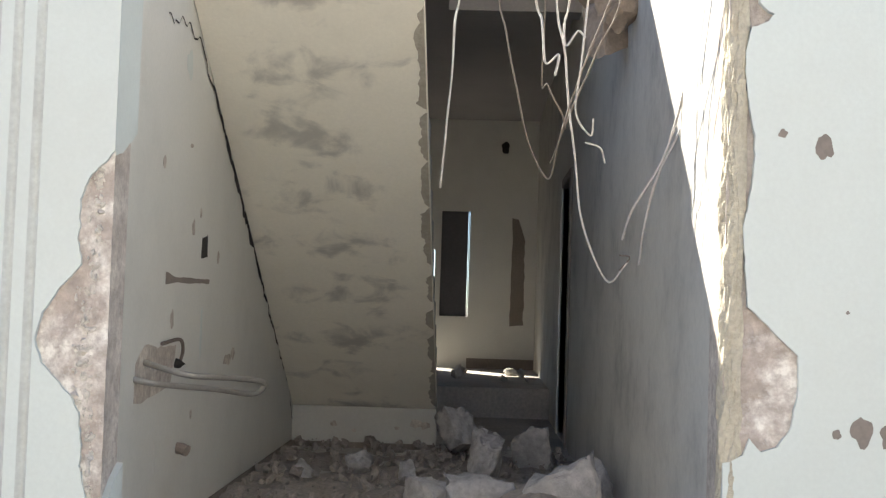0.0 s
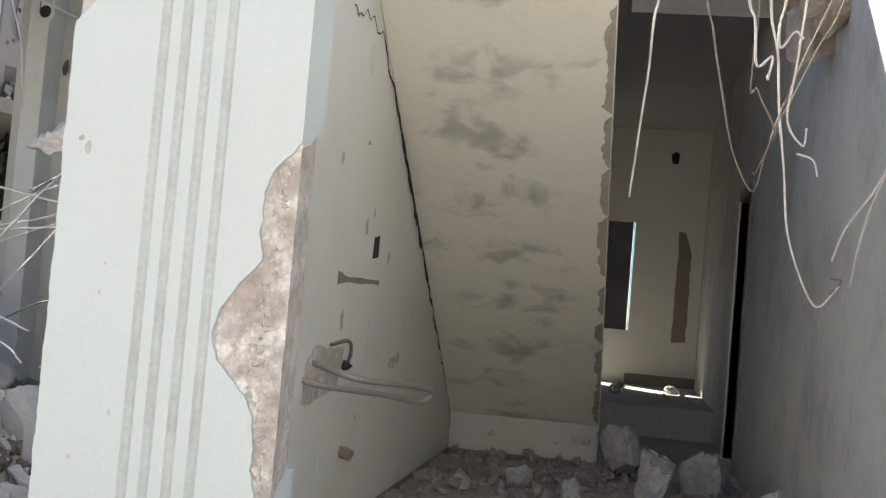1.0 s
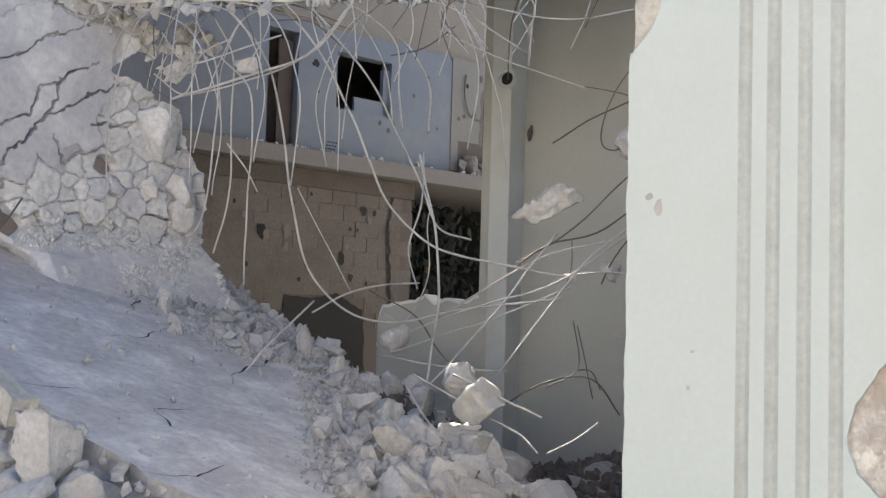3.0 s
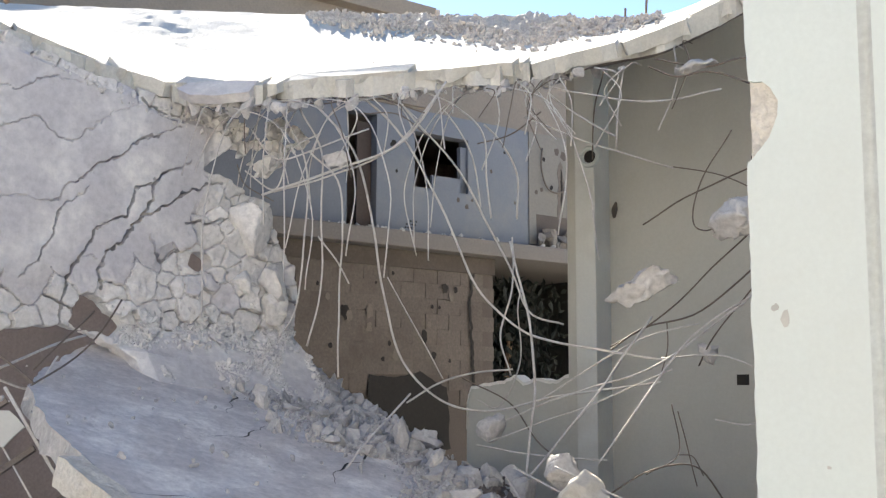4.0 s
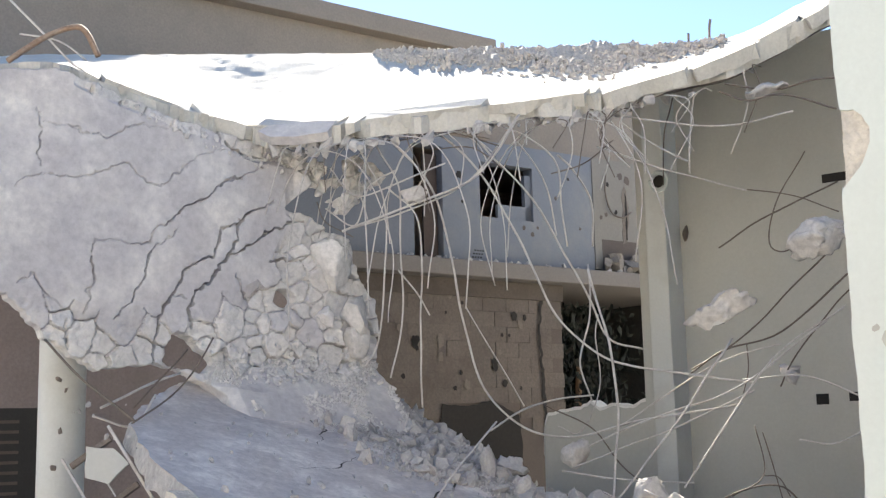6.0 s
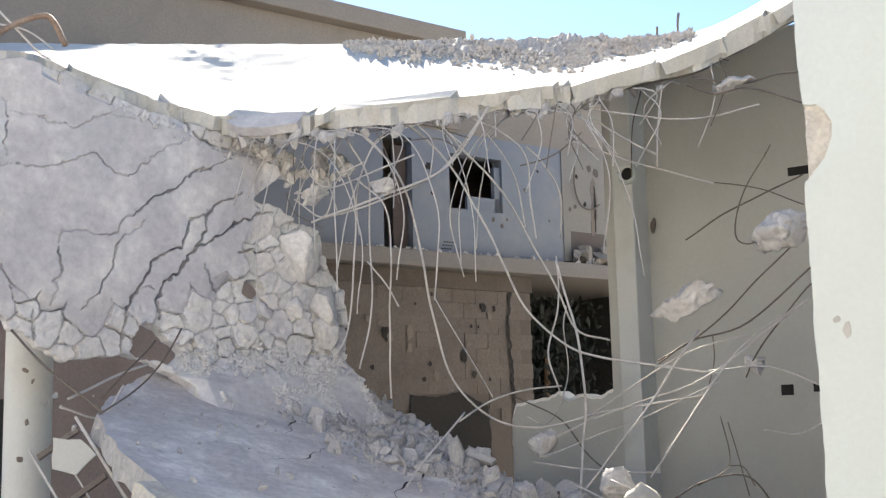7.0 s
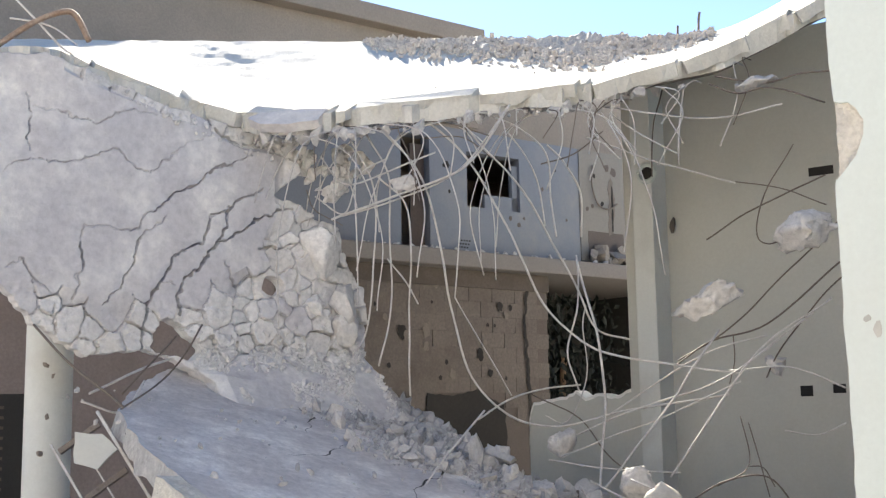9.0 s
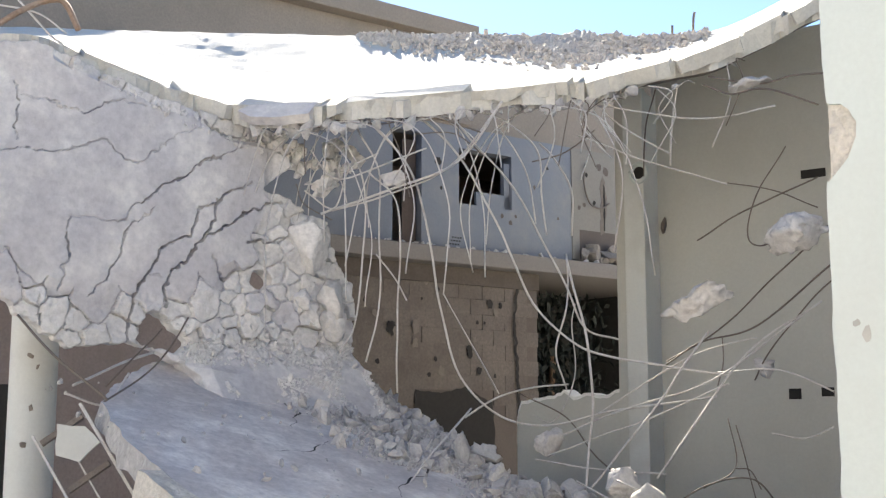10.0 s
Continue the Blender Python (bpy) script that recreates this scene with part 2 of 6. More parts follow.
structure("lintel", boxes((JAMB, RWALL, FRONT + SKIN, FRONT + 0.24, 4.3, 4.6)), CONCRETE, "concrete lintel over the opening", "lintel")
structure("wall_front", boxes((RWALL, 6.0, FRONT + SKIN, FRONT + 0.25, GROUND - 0.1, 4.6)), RENDER, "front wall with bare render under broken white plaster", "wall")
structure("wall_left", boxes((LWALL - 0.2, LWALL, FRONT + 0.24, 7.3, GROUND, 3.72), (LWALL - 0.2, LWALL, 7.3, 12.2, GROUND, 4.6), (LWALL - 0.2, LWALL, 12.2, 16.4, GROUND, 4.6)), PAINT_IN, "dull white passage wall with pipes and a crack", "wall")
structure("wall_right", boxes((RWALL, RWALL + 0.22, FRONT + 0.25, 10.2, GROUND, 4.6), (RWALL, RWALL + 0.22, 11.2, 16.4, GROUND, 4.6), (RWALL, RWALL + 0.22, 10.2, 11.2, 3.2, 4.6)), GREYWALL, "pale passage wall, scraped and grey with dust", "wall")
# gap hidden behind the stair, added to let sun onto the far floor
structure("wall_end", boxes((LWALL, -0.85, 16.4, 16.6, GROUND, 4.6), (-0.1, -0.02, 16.4, 16.6, GROUND, 4.6), (-0.85, -0.1, 16.4, 16.6, 2.75, 4.6), (-0.02, 0.38, 16.4, 16.6, GROUND, 1.82), (-0.02, 0.38, 16.4, 16.6, 3.3, 4.6), (0.38, RWALL, 16.4, 16.6, GROUND, 4.6)), PAINT_IN, "end wall of the passage with a dark opening", "wall")
structure("floor", boxes((LWALL, RWALL, FRONT + 0.25, 12.6, GROUND - 0.1, FLOOR), (LWALL, RWALL, 12.6, 16.4, GROUND - 0.1, 1.1)), DIRT, "dusty concrete passage floor with a raised far part", "floor")
structure("ceiling", boxes((LWALL - 0.2, 6.0, 7.12, 16.6, 4.6, 4.8), (STAIR_R, RWALL, 9.6, 9.85, 4.42, 4.6)), CONCRETE, "concrete ceiling slab with a beam", "ceiling")
# unseen plain wall, added to throw sunlight back at the facade
structure("wall_street", boxes((-16, 16, -9.4, -9.1, GROUND, 6.2)), mat("bounce_plaster", (0.70, 0.67, 0.62), 0.9, 0.06, 30, 0.8, None, 0.3, 0.2), "plain pale unseen wall added to bounce sunlight", "wall")
# plain walls that close the room beside the passage
structure("wall_side_room", boxes((5.8, 6.0, FRONT + 0.25, 16.6, GROUND, 4.6), (RWALL + 0.22, 5.8, 16.4, 16.6, GROUND, 4.6)), PAINT_IN, "plain walls of the dark room beside the passage", "wall")
structure("floor_side_room", boxes((RWALL + 0.22, 5.8, FRONT + 0.25, 16.4, GROUND - 0.1, FLOOR)), DIRT, "dusty floor of the room beside the passage", "floor")

# ---- entrance pillar ----
pillar = thing("entrance_pillar", (EDGE, FRONT, GROUND), "white painted plaster pillar with vertical grooves and a broken corner", "pillar")
link("core", boxes((EDGE + 0.03, JAMB - SKIN, FRONT + SKIN, FRONT + 0.24, GROUND - 0.1, 4.3)), RENDER, pillar, "bare brown render core")
FLUTE = 0.017
GROOVES = (-1.115, -1.045, -0.97, -0.895)
bm = bmesh.new()
lo, hi = GROUND - 0.1, 4.3
left_edge = ragged((EDGE, lo), (EDGE, 2.79), 0.012, 0.006, 2.0)
left_edge += roughened([(-1.416, 2.775), (-1.392, 2.80), (-1.36, 2.835), (-1.338, 2.89), (-1.333, 2.93), (-1.352, 2.965), (-1.375, 2.985), (-1.41, 2.99)], 0.02, 0.006, 5.0)
left_edge += ragged((EDGE, 3.02), (EDGE, hi), 0.04, 0.008, 3.0)
plate(bm, [Vector((GROOVES[0] - FLUTE, lo))] + [Vector((GROOVES[0] - FLUTE, hi))] + left_edge[::-1], FRONT_M, SKIN)
for a, b in zip(GROOVES, GROOVES[1:]):
    plate(bm, [Vector((a + FLUTE, lo)), Vector((b - FLUTE, lo)), Vector((b - FLUTE, hi)), Vector((a + FLUTE, hi))], FRONT_M, SKIN)
broken = roughened([(JAMB, 2.43), (-0.665, 2.40), (-0.73, 2.31), (-0.75, 2.27), (-0.742, 2.18), (-0.75, 2.14), (-0.735, 2.06), (-0.80, 1.98), (-0.85, 1.90), (-0.868, 1.82), (-0.85, 1.74), (-0.79, 1.68), (-0.75, 1.64), (-0.72, 1.57), (-0.70, 1.48), (-0.71, 1.42), (-0.69, 1.34), (-0.665, 1.26), (JAMB, 1.2)], 0.013, 0.012, 7.0)
plate(bm, [Vector((GROOVES[3] + FLUTE, lo)), Vector((GROOVES[3] + FLUTE, hi)), Vector((JAMB, hi))] + broken + [Vector((JAMB, lo))], FRONT_M, SKIN)
bmesh.ops.recalc_face_normals(bm, faces=bm.faces)
link("plaster_face", bm, PAINT, pillar, "white painted plaster face")
for gi, g in enumerate(GROOVES):
    bm = bmesh.new()
    rows = []
    for i in range(100):
        z = lo + (hi - lo) * i / 99
        wob = 0.003 * noise.noise(Vector((z * 2.5, gi, 0)))
        deep = 0.012 + 0.003 * noise.noise(Vector((z * 5, gi, 3)))
        rows.append([bm.verts.new((g + du, FRONT + d_, z)) for du, d_ in [(-FLUTE - 0.0002, 0.0003)] + [(FLUTE * c_ + wob * (1 - abs(c_)), 0.0003 + deep * math.cos(c_ * math.pi / 2) ** 1.3) for c_ in (-0.85, -0.6, -0.3, 0.0, 0.3, 0.6, 0.85)] + [(FLUTE + 0.0002, 0.0003)]])
    for r0, r1 in zip(rows, rows[1:]):
        for k in range(len(r0) - 1):
            bm.faces.new((r0[k], r0[k + 1], r1[k + 1], r1[k]))
    link("groove", bm, GROOVE, pillar, "dusty vertical groove, shade put into its colour", smooth=True)
JAMB_M = plane_frame((JAMB, 0, 0), (0, 1, 0), (0, 0, 1))
bm = bmesh.new()
plate(bm, roughened([(FRONT + SKIN, 2.41), (FRONT + 0.09, 2.43), (FRONT + 0.16, 2.47), (FRONT + 0.24, 2.52)], 0.03, 0.012, 4.0) + [Vector((FRONT + 0.24, hi)), Vector((FRONT + SKIN, hi))], JAMB_M, SKIN)
plate(bm, roughened([(FRONT + SKIN, 1.2), (FRONT + 0.1, 1.31), (FRONT + 0.17, 1.36), (FRONT + 0.24, 1.4)], 0.03, 0.012, 6.0) + [Vector((FRONT + 0.24, lo)), Vector((FRONT + SKIN, lo))], JAMB_M, SKIN)
bmesh.ops.recalc_face_normals(bm, faces=bm.faces)
link("plaster_jamb", bm, PAINT, pillar, "white plaster return of the opening")
# lumpy bare patch in the broken corner
bm = bmesh.new()
bmesh.ops.create_grid(bm, x_segments=34, y_segments=110, size=1.0)
for v in bm.verts:
    u, z = -0.76 + 0.12 * v.co.x, 1.83 + 0.64 * v.co.y
    h = 0.5 + 0.5 * noise.noise(Vector((u * 9, z * 9, 1))) + 0.3 * noise.noise(Vector((u * 40, z * 40, 2)))
    d = math.hypot(u + 0.80, (z - 1.83))
    h += 0.55 * math.exp(-(d / 0.055) ** 2) - 0.5 * math.exp(-((d - 0.085) / 0.03) ** 2)
    v.co = Vector((u, FRONT + SKIN - 0.001 - 0.013 * max(0, h + 0.25 * noise.noise(Vector((u * 90, z * 90, 6)))), z))
PATCHY = mat("patchy_render", (0.45, 0.385, 0.335), 0.95, 0.28, 26, 7.5, (0.84, 0.80, 0.73), 1.5, 1.0)
link("bare_patch", bm, PATCHY, pillar, "crumbled brown render", smooth=True)
bm = bmesh.new()
rr = random.Random(3)
for k in range(240):
    z = rr.uniform(1.22, 2.4)
    x = -0.675 - abs(rr.gauss(0, 0.02)) - (0.05 * rr.random() if 1.6 < z < 2.0 else 0)
    rock(bm, (x, FRONT + 0.012 + 0.006 * rr.random(), z), rr.choice((0.004, 0.006, 0.009, 0.014)), 100 + k, 1)
tagged(link("plaster_crumbs", bm, CRUMBPALE, pillar, "pale crumbs of old plaster"), kind="stuff")
CHIP_COL = GREYWALL
bm = bmesh.new()
bmesh.ops.create_grid(bm, x_segments=22, y_segments=44, size=1.0)
for v in bm.verts:
    u, z = -1.367 + 0.045 * v.co.x, 2.885 + 0.125 * v.co.y
    slope = 0.018 * (v.co.x + 1) * 0.5
    v.co = Vector((u, FRONT + SKIN - 0.002 - 0.010 * max(0, noise.noise(Vector((u * 22, z * 14, 4))) + 0.5 * noise.noise(Vector((u * 60, z * 60, 6)))) - slope * 0.5, z))
link("old_plaster", bm, CRUMBPALE, pillar, "pale old plaster in the chipped corner", smooth=True)
for k, (u, v, r, st) in enumerate(((-1.333, 2.37, 0.012, 1.6), (-1.36, 2.40, 0.010, 1.0), (-1.24, 2.01, 0.005, 1.0), (-1.25, 1.92, 0.005, 1.5), (-1.18, 1.55, 0.006, 1.4), (-1.30, 1.40, 0.008, 0.8))):
    bm = plate(bmesh.new(), blot((u, v), r, k, st, 10), FRONT_M @ Matrix.Translation((0, 0, 0.0015)), 0.002)
    link("chip", bm, CHIP_COL, pillar)

# ---- front wall: white plaster skin with a broken edge ----
front_skin = thing("plaster_skin", (RWALL, FRONT, GROUND), "white wall plaster broken away along the opening", "wall plaster", kind="structure")
edge = [(1.40, 4.6), (1.395, 3.4), (1.41, 2.96), (1.46, 2.92), (1.44, 2.90), (1.38, 2.88), (1.37, 2.78), (1.38, 2.66), (1.40, 2.53), (1.39, 2.37), (1.37, 2.24), (1.38, 2.10), (1.39, 1.99), (1.45, 1.94), (1.55, 1.84), (1.55, 1.75), (1.53, 1.61), (1.49, 1.55), (1.44, 1.54), (1.40, 1.58), (1.38, 1.53), (RWALL, 1.50)]
bm = plate(bmesh.new(), [Vector((6.0, lo)), Vector((6.0, 4.6))] + roughened(edge, 0.018, 0.008, 11.0) + [Vector((RWALL, lo))], FRONT_M, SKIN)
bmesh.ops.recalc_face_normals(bm, faces=bm.faces)
link("skin", bm, PAINT, front_skin)
for k, (u, v, r, st) in enumerate(((1.62, 2.50, 0.024, 1.9), (1.49, 2.54, 0.014, 1.0), (1.75, 1.61, 0.034, 1.3), (1.84, 1.60, 0.04, 0.9), (1.67, 1.60, 0.014, 1.0), (1.70, 1.98, 0.006, 1.0))):
    bm = plate(bmesh.new(), blot((u, v), r, 20 + k, st, 18), FRONT_M @ Matrix.Translation((0, 0, 0.0015)), 0.002)
    link("chip", bm, BEAM, front_skin)
# lumpy bare patch where the plaster fell
bm = bmesh.new()
bmesh.ops.create_grid(bm, x_segments=36, y_segments=70, size=1.0)
for v in bm.verts:
    u, z = 1.46 + 0.11 * v.co.x, 1.74 + 0.24 * v.co.y
    h = 0.35 + 0.6 * noise.noise(Vector((u * 11, z * 11, 1))) + 0.35 * noise.noise(Vector((u * 42, z * 42, 2)))
    v.co = Vector((u, FRONT + SKIN - 0.001 - 0.015 * max(0, h), z))
link("bare_patch", bm, PATCHY, front_skin, "crumbled brown render", smooth=True)
# crumbled end of the wall at the opening
crumb = thing("broken_wall_edge", (RWALL, FRONT, GROUND), "crumbled yellowish plaster edge of the broken opening", "wall edge", kind="structure")
bm = bmesh.new()
bmesh.ops.create_grid(bm, x_segments=16, y_segments=180, size=1.0)
for v in bm.verts:
    a, z = v.co.x, 0.8 + 1.9 * (v.co.y + 1)
    k = noise.noise(Vector((z * 7, a * 1.5, 3))) + 0.6 * noise.noise(Vector((z * 24, a * 4, 5))) + 0.35 * noise.noise(Vector((z * 60, a * 9, 8)))
    x = RWALL + 0.002 + 0.035 * (a + 1) - 0.014 + 0.012 * k
    y = FRONT + 0.012 + 0.018 * (1 - a) * 0.5 * 3.0 * (0.5 - 0.5 * a) + 0.010 * k
    v.co = Vector((x - 0.012 * (1 - a * a), y - 0.02 * (1 - a * a), z))
CRUMB = mat("crumbled_edge", (0.56, 0.51, 0.40), 0.95, 0.2, 60, 9.0, (0.36, 0.30, 0.22), 0.6, 0.9)
link("crumbs", bm, CRUMB, crumb, smooth=False)

# ---- stair flight ----
SOFF = mat("stained_soffit", (0.86, 0.825, 0.72), 0.8, 0.04, 45, 1.1, (0.70, 0.665, 0.57), 0.4, 0.1)
nt = SOFF.node_tree
bsdf = nt.nodes["Principled BSDF"]
base_link = bsdf.inputs["Base Color"].links[0].from_socket
geo = nt.nodes.new("ShaderNodeNewGeometry")
sep = nt.nodes.new("ShaderNodeSeparateXYZ")
nt.links.new(geo.outputs["Position"], sep.inputs[0])


def math_node(tree, op, a, b=None):
    n = tree.nodes.new("ShaderNodeMath")
    n.operation = op
    for i, v in enumerate((a, b)):
        if v is None:
            continue
        if isinstance(v, (int, float)):
            n.inputs[i].default_value = v
        else:
            tree.links.new(v, n.inputs[i])
    return n.outputs[0]


# soot and damp marks where each second step meets the slab
wave = math_node(nt, "SINE", math_node(nt, "MULTIPLY", math_node(nt, "ADD", sep.outputs["Y"], 0.01), 2 * math.pi / 0.475))
mp = nt.nodes.new("ShaderNodeMapping")
mp.inputs["Scale"].default_value = (3.6, 4.4, 4.4)
nt.links.new(geo.outputs["Position"], mp.inputs["Vector"])
nz = nt.nodes.new("ShaderNodeTexNoise")
nz.inputs["Scale"].default_value, nz.inputs["Detail"].default_value, nz.inputs["Roughness"].default_value, nz.inputs["Distortion"].default_value = 1.0, 6.0, 0.58, 0.5
nt.links.new(mp.outputs["Vector"], nz.inputs["Vector"])
mid = math_node(nt, "SUBTRACT", 1.0, math_node(nt, "ABSOLUTE", math_node(nt, "MULTIPLY", math_node(nt, "ADD", sep.outputs["X"], 0.42), 2.2)))
sgn = math_node(nt, "ADD", math_node(nt, "MULTIPLY", wave, 0.065), math_node(nt, "ADD", nz.outputs["Fac"], math_node(nt, "MULTIPLY", mid, 0.13)))
mr = nt.nodes.new("ShaderNodeMapRange")
mr.interpolation_type = "SMOOTHSTEP"
mr.inputs[1].default_value, mr.inputs[2].default_value, mr.inputs[4].default_value = 0.555, 0.82, 0.62
nt.links.new(sgn, mr.inputs[0])
mx = nt.nodes.new("ShaderNodeMix")
mx.data_type = "RGBA"
mx.inputs[7].default_value = (0.30, 0.295, 0.28, 1)
nt.links.new(mr.outputs[0], mx.inputs[0])
nt.links.new(base_link, mx.inputs[6])
nt.links.new(mx.outputs[2], bsdf.inputs["Base Color"])

stair = thing("stair_flight", (0, STAIR_Y, FLOOR), "stained cream plaster underside of a concrete stair flight", "stair")


def soffit_z(y):
    return STAIR_Z + SLOPE * (STAIR_Y - y)


bm = bmesh.new()
prof = [(STAIR_Y, STAIR_Z), (STAIR_END, soffit_z(STAIR_END)), (STAIR_END, soffit_z(STAIR_END) + 0.09), (STAIR_Y + 0.25, STAIR_Z + 0.0)]
a = [bm.verts.new((LWALL + 0.004, y, z)) for y, z in prof]
b = [bm.verts.new((STAIR_R, y, z)) for y, z in prof]
bm.faces.new(a)
bm.faces.new(b[::-1])
for k in range(len(prof)):
    bm.faces.new((a[k], b[k], b[(k + 1) % len(prof)], a[(k + 1) % len(prof)]))
bmesh.ops.recalc_face_normals(bm, faces=bm.faces)
link("soffit", bm, SOFF, stair)
link("base_wall", boxes((LWALL + 0.004, STAIR_R, STAIR_Y, STAIR_Y + 0.22, FLOOR - 0.05, STAIR_Z - 0.002)), CREAM, stair, "low cream wall under the flight")
link("skirting", boxes((LWALL + 0.004, STAIR_R, STAIR_Y - 0.012, STAIR_Y - 0.001, FLOOR, FLOOR + 0.045)), BEAM, stair, "dirty brown skirting strip")
bm = bmesh.new()
box(bm, LWALL + 0.001, LWALL + 0.010, 5.0, STAIR_Y - 0.012, FLOOR, FLOOR + 0.05)
link("side_skirting", bm, BEAM, stair, "dirty brown skirting strip")
for k in range(14):
    y = STAIR_Y - 0.2 - 0.282 * k
    if y - 0.28 < 6.7:
        break
    z0 = soffit_z(y - 0.28) + 0.03
    link("step", boxes((LWALL + 0.004, STAIR_R - 0.004, y - 0.28, y, z0, z0 + 0.18)), CONCRETE, stair)
SOFF_M = plane_frame((0, STAIR_Y, STAIR_Z), (1, 0, 0), (0, -1, SLOPE))
SOFF_M = SOFF_M @ Matrix.Diagonal((1, 1, 1, 1))
down = (SOFF_M.to_3x3() @ Vector((0, 0, 1))).z < 0
w0 = 0.05
rr = random.Random(9)
while w0 < 4.2:
    w1 = min(4.4, w0 + rr.uniform(0.25, 0.9))
    inner = ragged((STAIR_R - 0.008, w0), (STAIR_R - rr.uniform(0.04, 0.06), w0 + 0.05), 0.02, 0.01, w0) + ragged((STAIR_R - rr.uniform(0.04, 0.06), w0 + 0.05), (STAIR_R - rr.uniform(0.03, 0.06), w1 - 0.05), 0.022, 0.03, w0 * 3) + ragged((STAIR_R - 0.04, w1 - 0.05), (STAIR_R - 0.006, w1), 0.02, 0.01, w0)
    pts = [Vector((STAIR_R - 0.004, w0))] + inner + [Vector((STAIR_R - 0.004, w1))]
    link("chipped_edge", plate(bmesh.new(), pts, SOFF_M @ Matrix.Translation((0, 0, 0.003 if down else 0.0)), 0.002), EDGEBARE, stair, "chipped bare strip along the flight")
    w0 = w1 + rr.uniform(0.0, 0.12)
# the gap between wall and flight: a flat strip, its shade put in colour
bm = bmesh.new()
crack = roughened([(5.45, 3.30), (5.85, 3.34), (6.14, 3.285), (6.55, 3.05), (6.98, 2.76), (7.57, 2.40), (8.26, 1.95), (9.44, 1.215), (9.6, 1.0)], 0.03, 0.045, 3.0)
rows = []
for i, p in enumerate(crack):
    t = i / (len(crack) - 1)
    w = 0.005 + 0.042 * math.exp(-((t - 0.45) / 0.2) ** 2) * max(0.15, 0.7 + 1.3 * noise.noise(Vector((p.x * 9, 0, 2)))) + 0.004 * (t > 0.2)
    rows.append([bm.verts.new((LWALL + 0.004, p.x - w * 0.5, p.y - w * 0.8)), bm.verts.new((LWALL + 0.004, p.x + w * 0.5, p.y + w * 0.8))])
for r0, r1 in zip(rows, rows[1:]):
    bm.faces.new((r0[0], r0[1], r1[1], r1[0]))
ob = tagged(link("wall_crack", bm, DARK), "dark strip for the shade in the crack between wall and stair", "crack", kind="structure")

# ---- fittings on the passage wall ----
pipe = thing("bent_water_pipe", (LWALL, 5.2, 1.55), "grey bent water pipe sticking out of the wall", "pipe")
link("loop", tube(bmesh.new(), spline([(LWALL - 0.02, 5.15, 1.60), (-0.87, 5.2, 1.575), (-0.70, 5.6, 1.53), (-0.60, 5.88, 1.49), (-0.555, 5.97, 1.50), (-0.54, 5.96, 1.545), (-0.62, 5.6, 1.585), (-0.74, 5.2, 1.62), (LWALL - 0.02, 5.3, 1.67)], 6), 0.014, 8), mat("dull_zinc", (0.42, 0.40, 0.36), 0.45, 0.15, 60, 6.0, (0.25, 0.22, 0.19), 0.5, 0.3, metal=0.5), pipe, smooth=True)
recess = thing("pipe_recess", (LWALL, 5.5, 1.6), "broken square recess with an old valve", "wall recess", kind="structure")
link("recess_face", plate(bmesh.new(), roughened([(5.16, 1.48), (5.75, 1.52), (5.84, 1.72), (5.3, 1.74), (5.16, 1.66), (5.16, 1.48)], 0.05, 0.015, 1.0)[:-1], LEFT_M @ Matrix.Translation((0, 0, 0.002)), 0.002), RENDER, recess)
link("valve", rock(bmesh.new(), (LWALL + 0.02, 5.84, 1.635), 0.035, 5, 2), DARK, recess, "dark stub of a valve")
link("pipe_stub", tube(bmesh.new(), spline([(LWALL + 0.01, 5.55, 1.74), (LWALL + 0.03, 5.8, 1.755), (LWALL + 0.03, 5.87, 1.70), (LWALL + 0.02, 5.86, 1.64)], 4), 0.009), IRON_D, recess)
lowr = thing("lower_recess", (LWALL, 5.8, 1.2), "small broken socket recess with a dark stub", "wall recess", kind="structure")
link("recess_face", plate(bmesh.new(), roughened([(5.52, 1.13), (5.85, 1.13), (5.85, 1.28), (5.52, 1.28), (5.52, 1.13)], 0.05, 0.012, 2.0)[:-1], LEFT_M @ Matrix.Translation((0, 0, 0.002)), 0.002), PAINT_IN, lowr)
link("stub", tube(bmesh.new(), [Vector((LWALL - 0.01, 5.95, 1.2)), Vector((LWALL + 0.03, 5.93, 1.2)), Vector((LWALL + 0.06, 5.92, 1.19))], 0.03, 10), BEAM, lowr, "dark pipe stub")
# a dark sheet on the plaster stands for the slot's inner shade
sock = thing("wall_slot", (LWALL, 6.36, 2.25), "dark patch for the shade in a narrow slot", "slot", kind="structure")
link("slot_face", plate(bmesh.new(), roughened([(6.29, 2.18), (6.43, 2.19), (6.42, 2.31), (6.30, 2.29), (6.29, 2.18)], 0.03, 0.008, 3.0)[:-1], LEFT_M @ Matrix.Translation((0, 0, 0.002)), 0.002), DARK, sock)
gro = thing("wall_groove", (LWALL, 6.0, 2.05), "horizontal groove with a dark pipe end in the plaster", "groove", kind="structure")
link("groove_face", plate(bmesh.new(), roughened([(5.6, 2.02), (5.78, 2.035), (6.5, 2.045), (6.5, 2.065), (5.78, 2.065), (5.6, 2.085), (5.6, 2.02)], 0.05, 0.006, 4.0)[:-1], LEFT_M @ Matrix.Translation((0, 0, 0.002)), 0.002), BEAM, gro)
